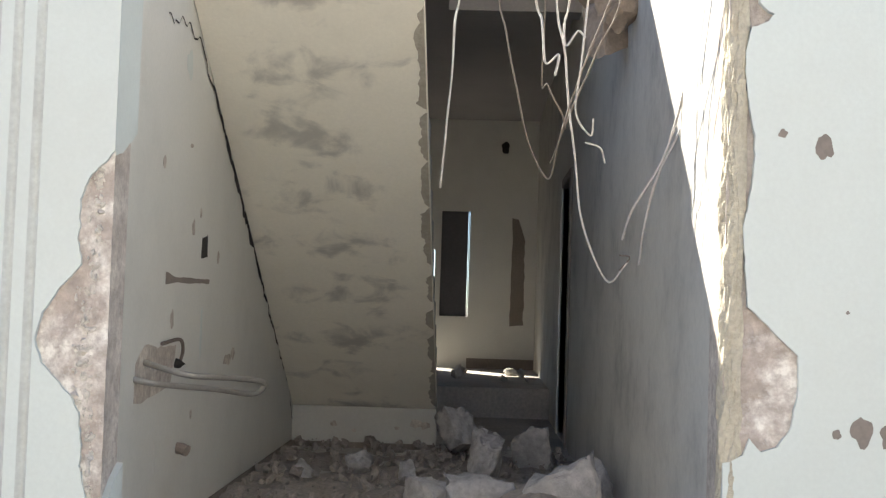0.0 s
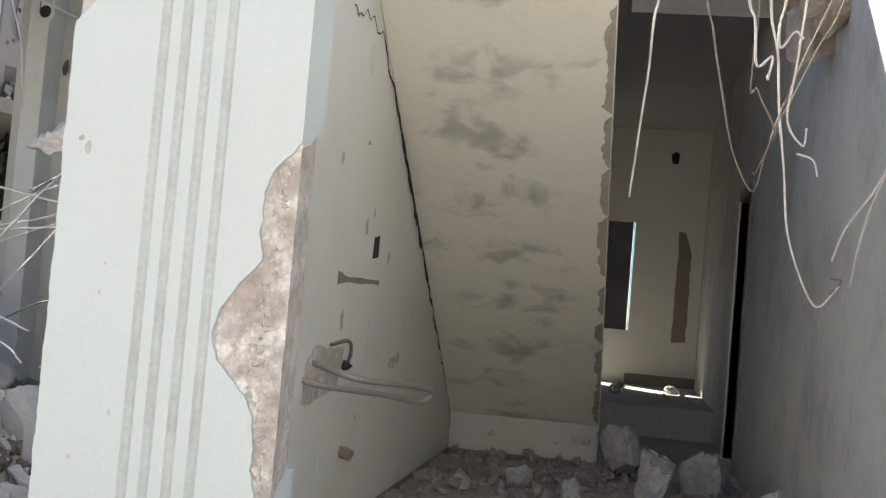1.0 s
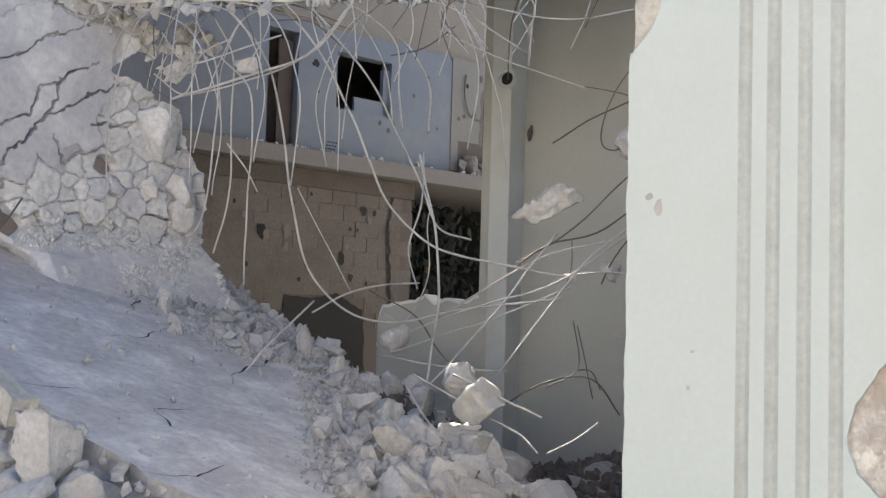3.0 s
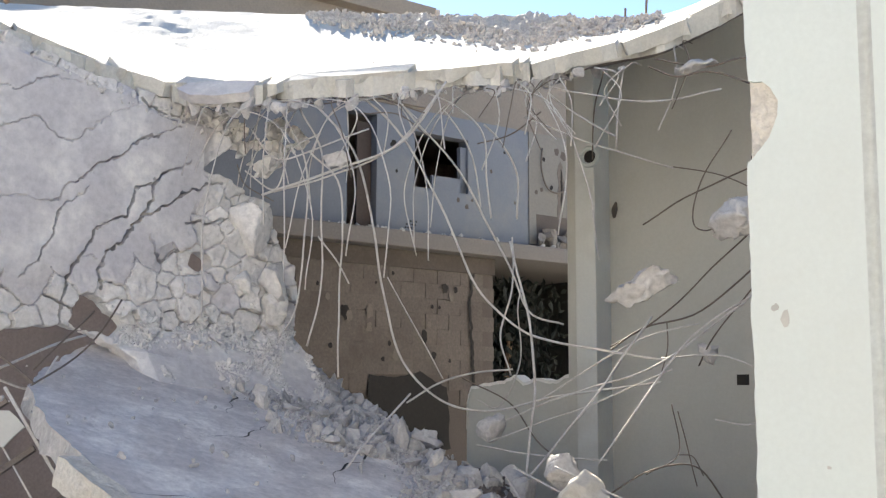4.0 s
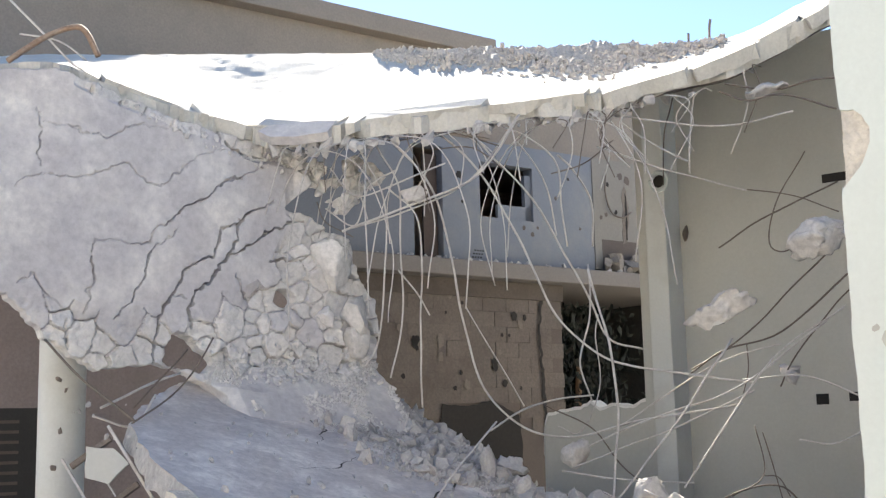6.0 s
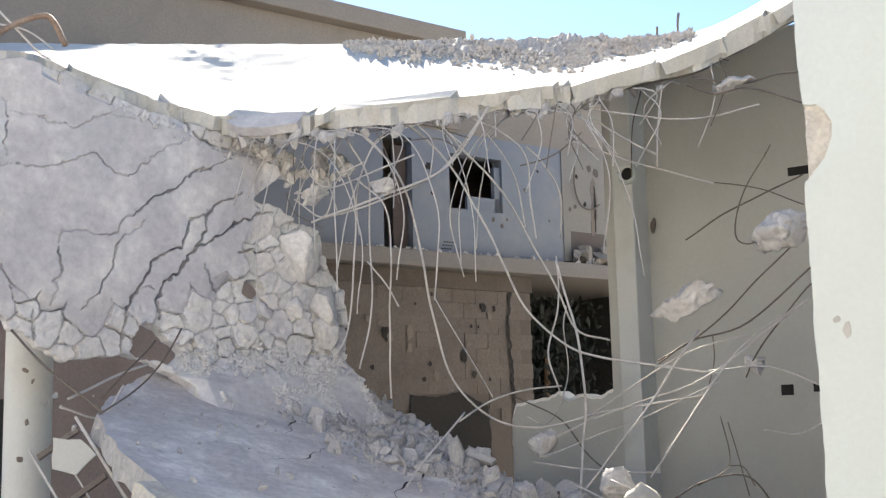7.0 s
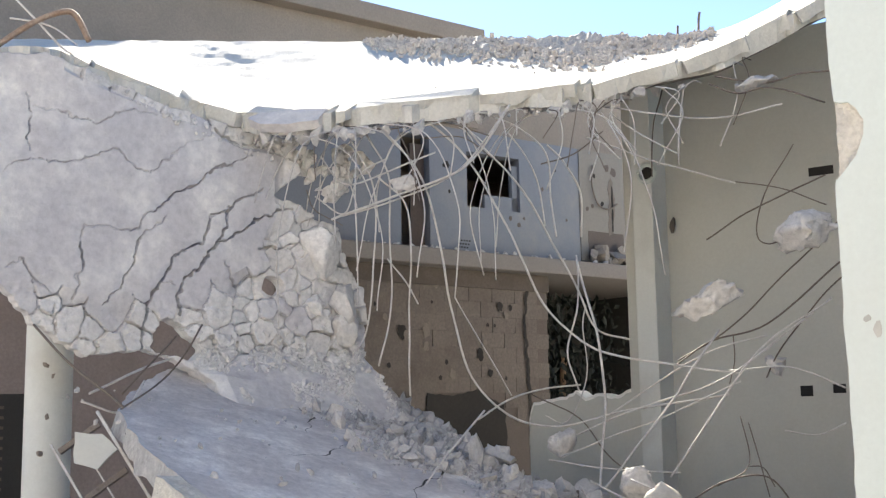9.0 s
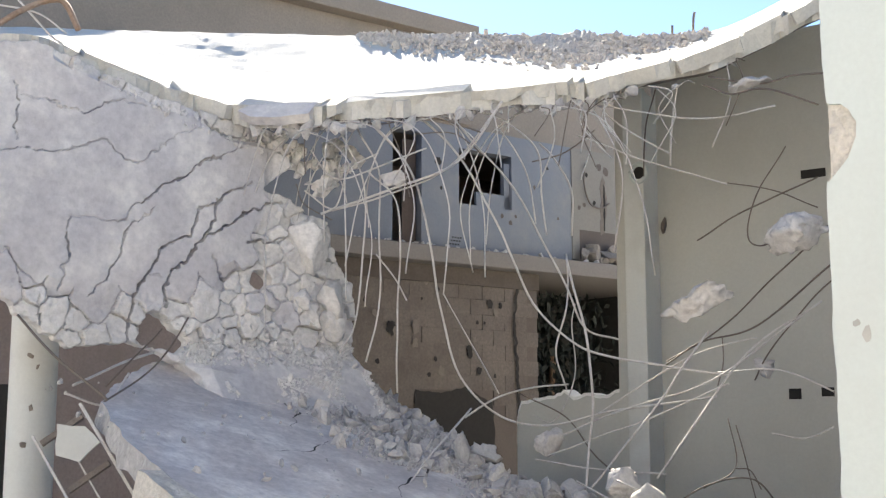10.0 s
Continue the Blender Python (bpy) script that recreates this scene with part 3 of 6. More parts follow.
for k, (y, z, r, st) in enumerate(((7.05, 1.60, 0.10, 0.4), (7.2, 1.63, 0.05, 0.8), (6.1, 2.33, 0.03, 1.4), (6.25, 2.42, 0.02, 1.2), (5.75, 1.85, 0.03, 1.8), (6.0, 2.75, 0.03, 0.4), (5.5, 2.6, 0.025, 1.2), (6.7, 2.2, 0.03, 1.0), (6.35, 1.78, 0.02, 7.0), (5.9, 3.15, 0.06, 1.2), (6.2, 1.35, 0.02, 1.0))):
    bm = plate(bmesh.new(), blot((y, z), r, 60 + k, st, 14), LEFT_M @ Matrix.Translation((0, 0, 0.0015)), 0.002)
    tagged(link("wall_chip", bm, RENDER if k not in (8, 9) else PAINT), "chipped plaster mark on the passage wall", "plaster chip", kind="structure")
for k, (x, z, r) in enumerate(((-0.62, 0.97, 0.03), (-0.45, 0.92, 0.018), (0.05, 0.99, 0.05), (0.13, 0.98, 0.04), (-0.1, 0.95, 0.02))):
    bm = plate(bmesh.new(), blot((x, z), r, 80 + k, 0.8, 12), plane_frame((0, STAIR_Y - 0.0015, 0), (1, 0, 0), (0, 0, 1)), 0.001)
    link("chip", bm, RENDER, stair)

# ---- end of the passage ----
# dark panel added in the far opening to stand for the darkness beyond
shut = thing("opening_dark_panel", (0.18, 16.45, 1.82), "dark panel added for the darkness in the far opening", "shutter")
link("panel", boxes((-0.02, 0.355, 16.45, 16.48, 1.82, 3.3), bevel=0.006), mat("opening_dark", (0.07, 0.065, 0.07), 0.5, 0.2, 30, 3.0, None, 0.4, 0.1), shut)
link("edge_strip", boxes((0.36, 0.375, 16.40, 16.45, 1.82, 3.3)), PAINT, shut, "pale edge strip")
link("patch", plate(bmesh.new(), roughened([(0.97, 1.7), (1.16, 1.72), (1.16, 2.9), (1.06, 3.2), (0.98, 3.22), (0.97, 1.7)], 0.08, 0.02, 9.0)[:-1], plane_frame((0, 16.396, 0), (1, 0, 0), (0, 0, 1)), 0.002), BEAM, None)
tagged(bpy.data.objects["patch"], "darker strip on the end wall", "wall patch", kind="structure")
# hole drawn as a flat blot, its inner shade put in colour
hole = link("wall_hole", plate(bmesh.new(), blot((0.85, 4.22), 0.07, 90), plane_frame((0, 16.396, 0), (1, 0, 0), (0, 0, 1)), 0.002), DARK)
tagged(hole, "flat dark blot for the shade in a high wall hole", "hole", kind="structure")
base = link("baseboard", boxes((0.38, RWALL, 16.38, 16.396, 1.1, 1.24)), BEAM)
tagged(base, "brown skirting along the end wall", "baseboard", kind="structure")
frame_ob = thing("door_frame", (RWALL, 10.7, FLOOR), "pale door frame round a dark doorway", "door frame", kind="structure")
link("jamb", boxes((RWALL - 0.02, RWALL + 0.2, 11.2, 11.34, FLOOR, 3.2), bevel=0.01), PAINT_IN, frame_ob)
link("jamb", boxes((RWALL - 0.02, RWALL + 0.2, 10.06, 10.2, FLOOR, 3.2), bevel=0.01), BEAM, frame_ob)
link("head", boxes((RWALL - 0.02, RWALL + 0.2, 10.2, 11.2, 3.12, 3.2), bevel=0.01), BEAM, frame_ob)
# brown panel added to stand for the dark brown reveal
link("door_leaf", boxes((RWALL + 0.10, RWALL + 0.14, 10.2, 11.2, FLOOR, 3.12)), BEAM, frame_ob, "brown panel added for the dark brown doorway reveal")
stub_ob = thing("broken_masonry", (RWALL, 6.2, 4.0), "broken lump of brown masonry on the wall top", "masonry")
MASONRY = mat("brown_masonry", (0.34, 0.27, 0.21), 0.95, 0.25, 40, 6.0, None, 0.5, 0.9)
for k in range(6):
    link("lump", rock(bmesh.new(), (RWALL - 0.03 - 0.02 * k, 6.1 + 0.13 * k, 3.55 + 0.12 * (k % 3)), 0.12 + 0.03 * (k % 2), 300 + k, 3, boxy=True), MASONRY, stub_ob)

# ---- open bay: far wall, corner column ----
structure("wall_back", boxes((-4.8, LWALL - 0.2, BACK, BACK + 0.2, GROUND, 5.3)), CREAM, "cream plaster wall of the open bay", "wall")
bm = bmesh.new()
topline = roughened([(-5.1, 2.37), (-5.22, 2.35), (-5.3, 2.30), (-5.45, 2.33), (-5.62, 2.30), (-5.72, 2.36), (-5.82, 2.31), (-6.0, 2.29), (-6.16, 2.26), (-6.21, 2.17), (-6.22, 1.9)], 0.03, 0.018, 5.0)
plate(bm, [Vector((-5.1, GROUND))] + topline + [Vector((-6.22, GROUND))], plane_frame((0, BACK, 0), (1, 0, 0), (0, 0, 1)), 0.2)
bmesh.ops.recalc_face_normals(bm, faces=bm.faces)
stump = structure("broken_wall", bm, CREAM, "stump of a broken cream wall", "wall")
# strip along the break, sunlight put into its near-white colour
crest = [p + Vector((0, 0.012)) for p in topline]
bm = plate(bmesh.new(), crest + [p - Vector((0, 0.016 + 0.008 * noise.noise(Vector((p.x * 20, 0, 0))))) for p in topline[::-1]], plane_frame((0, BACK - 0.006, 0), (1, 0, 0), (0, 0, 1)), 0.20)
bmesh.ops.recalc_face_normals(bm, faces=bm.faces)
link("fresh_break", bm, mat("sun_white_edge", (0.86, 0.84, 0.80), 0.9, 0.06, 50, 8.0, (0.7, 0.68, 0.64), 0.4, 0.5), stump, "broken top edge, sunlight put into its white")
column = thing("corner_column", (-4.95, BACK, GROUND), "pale plastered concrete column in the corner of the bay", "column")
link("shaft", boxes((-4.95, -4.76, BACK - 0.28, BACK + 0.2, GROUND, 5.3), bevel=0.012), COLUMN, column)
link("jamb", boxes((-5.1, -4.952, BACK - 0.14, BACK + 0.2, GROUND, 5.3), bevel=0.008), CREAM, column, "dull plaster return beside the column")
ring = bmesh.new()
tube(ring, [Vector((-4.80 + 0.075 * math.cos(a), BACK - 0.285, 4.20 + 0.075 * math.sin(a))) for a in [2 * math.pi * i / 24 for i in range(25)]], 0.022)
link("pipe_rim", ring, PAINT, column)
# flat disc, the pipe's inner shade put in colour
link("pipe_hole", plate(bmesh.new(), [Vector((-4.80 + 0.072 * math.cos(2 * math.pi * i / 20), 4.20 + 0.072 * math.sin(2 * math.pi * i / 20))) for i in range(20)], plane_frame((0, BACK - 0.283, 0), (1, 0, 0), (0, 0, 1)), 0.001), DARK, column, "dark disc for the shade in a round pipe hole")
BACK_M = plane_frame((0, BACK - 0.0015, 0), (1, 0, 0), (0, 0, 1))
brk = thing("wall_bracket", (-4.70, BACK, 3.76), "small rusty bracket on the wall", "bracket")
link("plate", rock(bmesh.new(), (-4.70, BACK - 0.03, 3.77), 0.055, 31, 2), IRON_D, brk)
# thin dark boxes on the wall, shade of the holes put in colour
for k, (x, z, w, h) in enumerate(((-3.62, 2.335, 0.10, 0.06), (-3.36, 2.345, 0.10, 0.05), (-3.40, 4.09, 0.2, 0.05))):
    hb = boxes((x - w / 2, x + w / 2, BACK - 0.004, BACK - 0.001, z - h, z + h * 0.4))
    tagged(link("wall_hole", hb, DARK), "dark square for the shade in a small wall hole", "hole", kind="structure")

# ---- building behind ----
BF = plane_frame((-9.17, 13.2, 0), (0.29, 0.957, 0), (0, 0, 1))
BM = BF @ Matrix(((1, 0, 0, 0), (0, 0, 1, 0), (0, -1, 0, 0), (0, 0, 0, 1)))     # x along, y inward, z up
back = thing("rear_building", (-9.4, 13, GROUND), "two-storey damaged concrete house behind the yard", "house")
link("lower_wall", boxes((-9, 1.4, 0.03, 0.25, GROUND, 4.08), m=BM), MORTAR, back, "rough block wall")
link("plaster_panel", boxes((-9, -2.9, 0.004, 0.0295, GROUND, 4.07), m=BM), mat("mauve_plaster", (0.27, 0.225, 0.22), 0.9, 0.15, 30, 1.2, (0.20, 0.165, 0.16), 0.6, 0.3), back, "dull mauve plaster on the lower wall")
# the balcony's shadow and stains put into this band's brown
link("wall_band", boxes((-2.89, 1.4, -0.025, 0.0295, 3.84, 4.067), m=BM, bevel=0.01), mat("shaded_stained_band", (0.105, 0.086, 0.073), 0.95, 0.2, 30, 3.0, (0.07, 0.055, 0.046), 0.7, 0.5), back, "brown band of balcony shadow and stains")
DX0, DX1, DZ = -1.08, -0.62, 5.8
WX0, WX1, WZ0, WZ1 = 0.0, 0.93, 4.93, 5.68
upper = link("upper_wall", boxes((-9, DX0, 0.0, 0.2, 4.3, 5.97), m=BM), BLUEWALL, back, "bluish limewashed upper wall")
for sp in ((DX0, DX1, 0.0, 0.2, DZ, 5.97), (DX1, WX0, 0.0, 0.2, 4.3, 5.97), (WX0, WX1, 0.0, 0.2, 4.3, WZ0), (WX0, WX1, 0.0, 0.2, WZ1, 5.97), (WX1, 2.06, 0.0, 0.2, 4.3, 5.97)):
    link("wall_panel", boxes(sp, m=BM), BLUEWALL, back, "bluish limewashed upper wall")
link("upper_wall_end", boxes((2.06, 3.0, -0.02, 0.2, 4.34, 5.97), m=BM), ENDWALL, back, "shell-scarred pale wall end")
link("room_back", boxes((-3.2, 3.0, 2.6, 2.7, 4.3, 6.7), (-3.3, -3.2, 0.2, 2.7, 4.3, 6.7), (3.0, 3.1, 0.2, 2.7, 4.3, 6.7), m=BM), mat("sooty_plaster", (0.40, 0.32, 0.27), 0.95, 0.2, 20, 1.0, None, 0.4, 0.2), back, "dark sooty inner walls")
link("balcony_slab", boxes((-9, 4.6, -0.28, 2.7, 4.07, 4.28), m=BM, bevel=0.015), BALCONY, back, "grey concrete balcony slab")
bm = bmesh.new()
rr = random.Random(8)
for k in range(60):
    s = rr.uniform(-1.8, 2.9)
    rock(bm, BM @ Vector((s, rr.uniform(-0.25, -0.05), 4.29)), rr.uniform(0.015, 0.05), 500 + k, 1)
tagged(link("balcony_debris", bm, RUBBLE, back), kind="stuff")
# the run past 0.15 is unseen, added to keep sun off the fallen slab
link("roof", boxes((-12, 0.15, -0.02, 6, 5.97, 7.28), (0.15, 6.5, 0.05, 6, 5.97, 7.14), m=BM), BEAM, back, "weathered concrete roof edge")
link("roof_band", boxes((-12, 0.16, -0.06, -0.021, 6.0, 6.28), m=BM), BEAM, back)
link("roof_lip", boxes((-12, 0.17, -0.24, -0.021, 7.10, 7.34), m=BM, bevel=0.02), BEAM, back)
door = link("door", boxes((DX0 + 0.22, DX1 - 0.02, 0.1, 0.14, 4.3, DZ - 0.1), m=BM), mat("brown_door", (0.075, 0.05, 0.04), 0.7, 0.25, 40, 4.0, None, 0.5, 0.2), back, "dark brown battered door")
wf = link("window", boxes((WX0 + 0.34, WX1, 0.05, 0.1, WZ0, WZ0 + 0.2), (WX1 - 0.1, WX1, 0.05, 0.12, WZ0, WZ1 - 0.1), m=BM), BLUEWALL, back, "broken window infill")
# vent slots are flat, their shade put in colour
for k in range(4):
    for j in range(3):
        link("vent_slot", boxes((-0.16 + 0.045 * k + 0.02 * j, -0.135 + 0.045 * k + 0.02 * j, -0.003, 0.0, 4.36 + 0.045 * j, 4.38 + 0.045 * j), m=BM), DARK, back)
BFM = BF @ Matrix.Translation((0, 0, 0.003))
link("lower_door", boxes((-6.35, -5.75, -0.02, 0.02, GROUND, 2.45), m=BM), mat("black_door", (0.03, 0.028, 0.027), 0.6, 0.2, 40, 4.0, None, 0.4, 0.2), back, "black louvred door")
for k in range(9):
    link("louvre", boxes((-6.15, -5.95, -0.035, -0.021, 1.5 + 0.1 * k, 1.53 + 0.1 * k), m=BM), MORTAR, back)
# flat sheet over the blocks, the breach's deep shade put in colour
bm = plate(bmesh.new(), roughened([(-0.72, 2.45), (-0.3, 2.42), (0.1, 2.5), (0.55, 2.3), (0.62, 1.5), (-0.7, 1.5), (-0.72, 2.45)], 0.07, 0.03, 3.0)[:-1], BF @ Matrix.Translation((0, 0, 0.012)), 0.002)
link("breach", bm, DARK, back, "flat dark sheet for the shade in a breach of the block wall")
# scars in the block wall and the plaster; holes are flat, shade in colour
for k, (s, z, r) in enumerate(((0.52, 3.61, 0.07), (0.17, 2.92, 0.06), (0.17, 3.0, 0.055), (-1.09, 3.22, 0.09), (-1.12, 3.26, 0.05), (-0.5, 2.65, 0.04), (0.33, 2.72, 0.05), (-1.5, 3.55, 0.03), (-0.35, 3.75, 0.03), (0.7, 3.6, 0.04), (-0.4, 2.85, 0.035), (0.6, 2.65, 0.03), (-1.3, 2.8, 0.04), (0.3, 3.35, 0.03), (0.42, 3.35, 0.025), (-0.62, 3.62, 0.025))):
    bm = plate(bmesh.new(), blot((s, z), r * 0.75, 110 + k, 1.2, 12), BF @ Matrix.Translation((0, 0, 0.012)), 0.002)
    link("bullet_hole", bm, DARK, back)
for k, (s, z, r) in enumerate(((-0.71, 3.25, 0.06), (-1.02, 3.18, 0.05), (-0.72, 3.05, 0.045), (0.25, 3.12, 0.03), (-0.3, 2.7, 0.05), (0.62, 3.5, 0.04), (-1.35, 3.4, 0.035), (-0.55, 3.85, 0.04))):
    bm = plate(bmesh.new(), blot((s, z), r, 140 + k, 1.3, 16), BF @ Matrix.Translation((0, 0, 0.0135)), 0.002)
    link("scar", bm, SCAR, back)
# the crack is a flat strip with its shade put in colour
bm = bmesh.new()
crk = ragged((0.98, 4.0), (0.93, 3.4), 0.05, 0.03, 2.0) + ragged((0.93, 3.4), (1.0, 2.1), 0.05, 0.03, 4.0)
plate(bm, crk + [p + Vector((0.045 + 0.03 * noise.noise(Vector((p.y * 3, 0, 0))), 0)) for p in crk[::-1]], BF @ Matrix.Translation((0, 0, 0.0135)), 0.002)
link("crack", bm, DARK, back, "dark strip for the shade in a crack down the block wall")
for k, (s, z, r) in enumerate(((-0.35, 5.45, 0.05), (0.9, 4.75, 0.03), (1.0, 4.85, 0.02), (-0.3, 5.1, 0.02), (1.35, 5.3, 0.025), (1.8, 4.9, 0.02), (2.35, 5.6, 0.03), (2.62, 5.75, 0.05), (2.75, 5.7, 0.06), (2.5, 5.2, 0.03), (2.3, 5.15, 0.03), (0.75, 4.83, 0.03), (1.6, 5.6, 0.02), (2.2, 5.1, 0.03))):
    bm = plate(bmesh.new(), blot((s, z), r, 160 + k, 1.1, 12), BF @ Matrix.Translation((0, 0, 0.024 if s > 2.06 else 0.003)), 0.002)
    link("scar", bm, MORTAR if k % 3 else DARK, back)
# torn strip and cable loop on the wall end
link("torn_strip", plate(bmesh.new(), roughened([(2.62, 4.75), (2.72, 4.78), (2.76, 5.3), (2.70, 5.6), (2.64, 5.55), (2.62, 4.75)], 0.06, 0.03, 6.0)[:-1], BF @ Matrix.Translation((0, 0, 0.026)), 0.005), SCAR, back, "pale torn plaster strip")
# slot is a flat dark piece with shade put in colour
link("torn_slot", plate(bmesh.new(), roughened([(2.685, 4.8), (2.715, 4.8), (2.72, 5.45), (2.69, 5.5), (2.685, 4.8)], 0.06, 0.012, 6.0)[:-1], BF @ Matrix.Translation((0, 0, 0.032)), 0.003), DARK, back, "dark piece for the shade in the torn strip")
link("cable_loop", tube(bmesh.new(), spline([BM @ Vector(p) for p in ((2.30, -0.05, 5.75), (2.26, -0.07, 5.45), (2.36, -0.08, 5.18), (2.58, -0.08, 5.12), (2.78, -0.06, 5.22))], 8), 0.013, 6), IRON_D, back, "dark hanging cable loop", smooth=True)
link("wall_recess", boxes((2.20, 2.92, -0.024, -0.0205, 4.36, 4.78), m=BM), MORTAR, back, "brown breach at the foot of the wall end")
wb = bmesh.new()
for k in range(9):
    rock(wb, BM @ Vector((2.2 + 0.09 * k, -0.12, 4.38 + 0.08 * math.sin(k * 1.3))), 0.085 + 0.03 * (k % 3), 560 + k, 3, boxy=True)
tagged(link("masonry_debris", wb, BROWNBITS, back, "broken masonry at the wall end"), kind="stuff")

# leaves in the dark gap behind the column, its shade put in their colour
shrub = thing("shrub", tuple(BM @ Vector((2.4, 0.9, GROUND))), "shrub between the houses, shade put into its dark green", "shrub")
bm = bmesh.new()
rr = random.Random(12)
for k in range(2600):
    c = BM @ Vector((rr.gauss(2.5, 0.55), rr.gauss(1.0, 0.3), rr.uniform(1.2, 3.9)))
    q = Euler((rr.uniform(0, 6), rr.uniform(0, 6), rr.uniform(0, 6))).to_matrix()
    s = rr.uniform(0.04, 0.10)
    vs = [bm.verts.new(c + q @ Vector(p) * s) for p in ((-1, 0, 0), (0, -0.4, 0.1), (1, 0, 0), (0, 0.4, 0.1))]
    bm.faces.new(vs)
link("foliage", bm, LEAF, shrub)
link("trunk", tube(bmesh.new(), spline([BM @ Vector(p) for p in ((2.4, 0.9, GROUND), (2.45, 0.95, 1.6), (2.5, 0.9, 3.0))], 4), 0.05, 8), WOODB, shrub)
# wall added to close the gap; its near-black colour holds the shade
link("porch_wall", boxes((1.4, 4.6, 2.4, 2.6, GROUND, 4.07), (1.4, 1.5, 0.25, 2.4, GROUND, 4.07), (4.5, 4.6, -0.2, 2.4, GROUND, 4.07), m=BM), mat("gap_shade", (0.05, 0.045, 0.04), 0.95, 0.2, 20, 1.0, None, 0.4, 0.3), back, "wall added to close the gap, shade put into its colour")

# ---- collapsed roof slab ----
NEAR = [(-7.0, 3.0, 4.1), (-6.57, 4.13, 4.29), (-6.38, 4.71, 4.40), (-6.27, 5.04, 4.32), (-6.13, 5.47, 4.24), (-6.02, 5.85, 4.20), (-5.67, 5.88, 4.08), (-5.23, 6.14, 4.12), (-4.86, 6.37, 4.14), (-4.23, 6.72, 4.20), (-3.92, 6.90, 4.21), (-3.70, 7.00, 4.25), (-3.19, 7.30, 4.39), (-2.62, 7.53, 4.65), (-2.25, 7.68, 4.83), (-1.3, 7.9, 5.2)]
FAR = [(-9.3, 4.0, 5.2), (-8.95, 5.48, 5.19), (-8.50, 6.16, 5.27), (-8.23, 6.51, 5.30), (-7.95, 7.00, 5.36), (-7.70, 7.42, 5.41), (-7.53, 7.73, 5.46), (-7.08, 8.27, 5.50), (-6.66, 8.73, 5.54), (-5.88, 9.40, 5.53), (-5.44, 9.66, 5.51), (-5.13, 9.83, 5.50), (-4.25, 9.91, 5.43), (-3.33, 9.84, 5.62), (-2.78, 9.82, 5.78), (-1.8, 9.85, 6.0)]
nearp, farp = spline(NEAR, 12), spline(FAR, 12)
VIEWPOINT = Vector((-0.48, 0.65, 2.17))
overp = [p + (p - VIEWPOINT).normalized() * 2.6 - Vector((0, 0, 0.07)) for p in farp]     # unseen far run of the slab, added to keep sun off the heap
roof = thing("roof_slab", (-5, 7, 4.2), "collapsed concrete roof slab sagging over the open bay", "roof slab")
bm = bmesh.new()
NY = 22
tops, bots = [], []
for i, (a, b) in enumerate(zip(nearp, farp)):
    jut = 0.10 * noise.noise(Vector((i * 0.35, 0, 7))) + 0.06 * noise.noise(Vector((i * 1.1, 0, 2)))
    d = (b - a).normalized()
    for j in range(NY + 3):
        t = min(1.0, j / NY)
        p = a + d * jut * (1 - t) + (b - a) * t
        if j > NY:
            p = b.lerp(overp[i], (j - NY) / 2)
        p.z += 0.014 * noise.noise(p * 1.6) + 0.010 * noise.noise(p * 7) - 0.06 * math.sin(math.pi * t)
        q = p - Vector((0, 0, 0.13 + 0.03 * noise.noise(p * 3)))
        if j == 0:
            q += d * 0.06 * (1 + noise.noise(p * 5))
        tops.append(bm.verts.new(p))
        bots.append(bm.verts.new(q))
W = NY + 3
NY += 2
for i in range(len(nearp) - 1):
    for j in range(NY):
        k = i * W + j
        bm.faces.new((tops[k], tops[k + W], tops[k + W + 1], tops[k + 1]))
        bm.faces.new((bots[k], bots[k + 1], bots[k + W + 1], bots[k + W]))
    bm.faces.new((tops[i * W], bots[i * W], bots[(i + 1) * W], tops[(i + 1) * W]))
    bm.faces.new((tops[i * W + NY], tops[(i + 1) * W + NY], bots[(i + 1) * W + NY], bots[i * W + NY]))
bmesh.ops.recalc_face_normals(bm, faces=bm.faces)
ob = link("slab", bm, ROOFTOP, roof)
# downward faces past y 6.3 take a darker brown than the top
ob.data.materials.append(mat("darker_underside", (0.25, 0.215, 0.185), 0.95, 0.25, 30, 3.0, (0.16, 0.135, 0.115), 0.6, 0.8))
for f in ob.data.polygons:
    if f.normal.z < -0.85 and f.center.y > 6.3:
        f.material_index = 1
rr = random.Random(21)
# broken chunks along the lower edge
i = 30
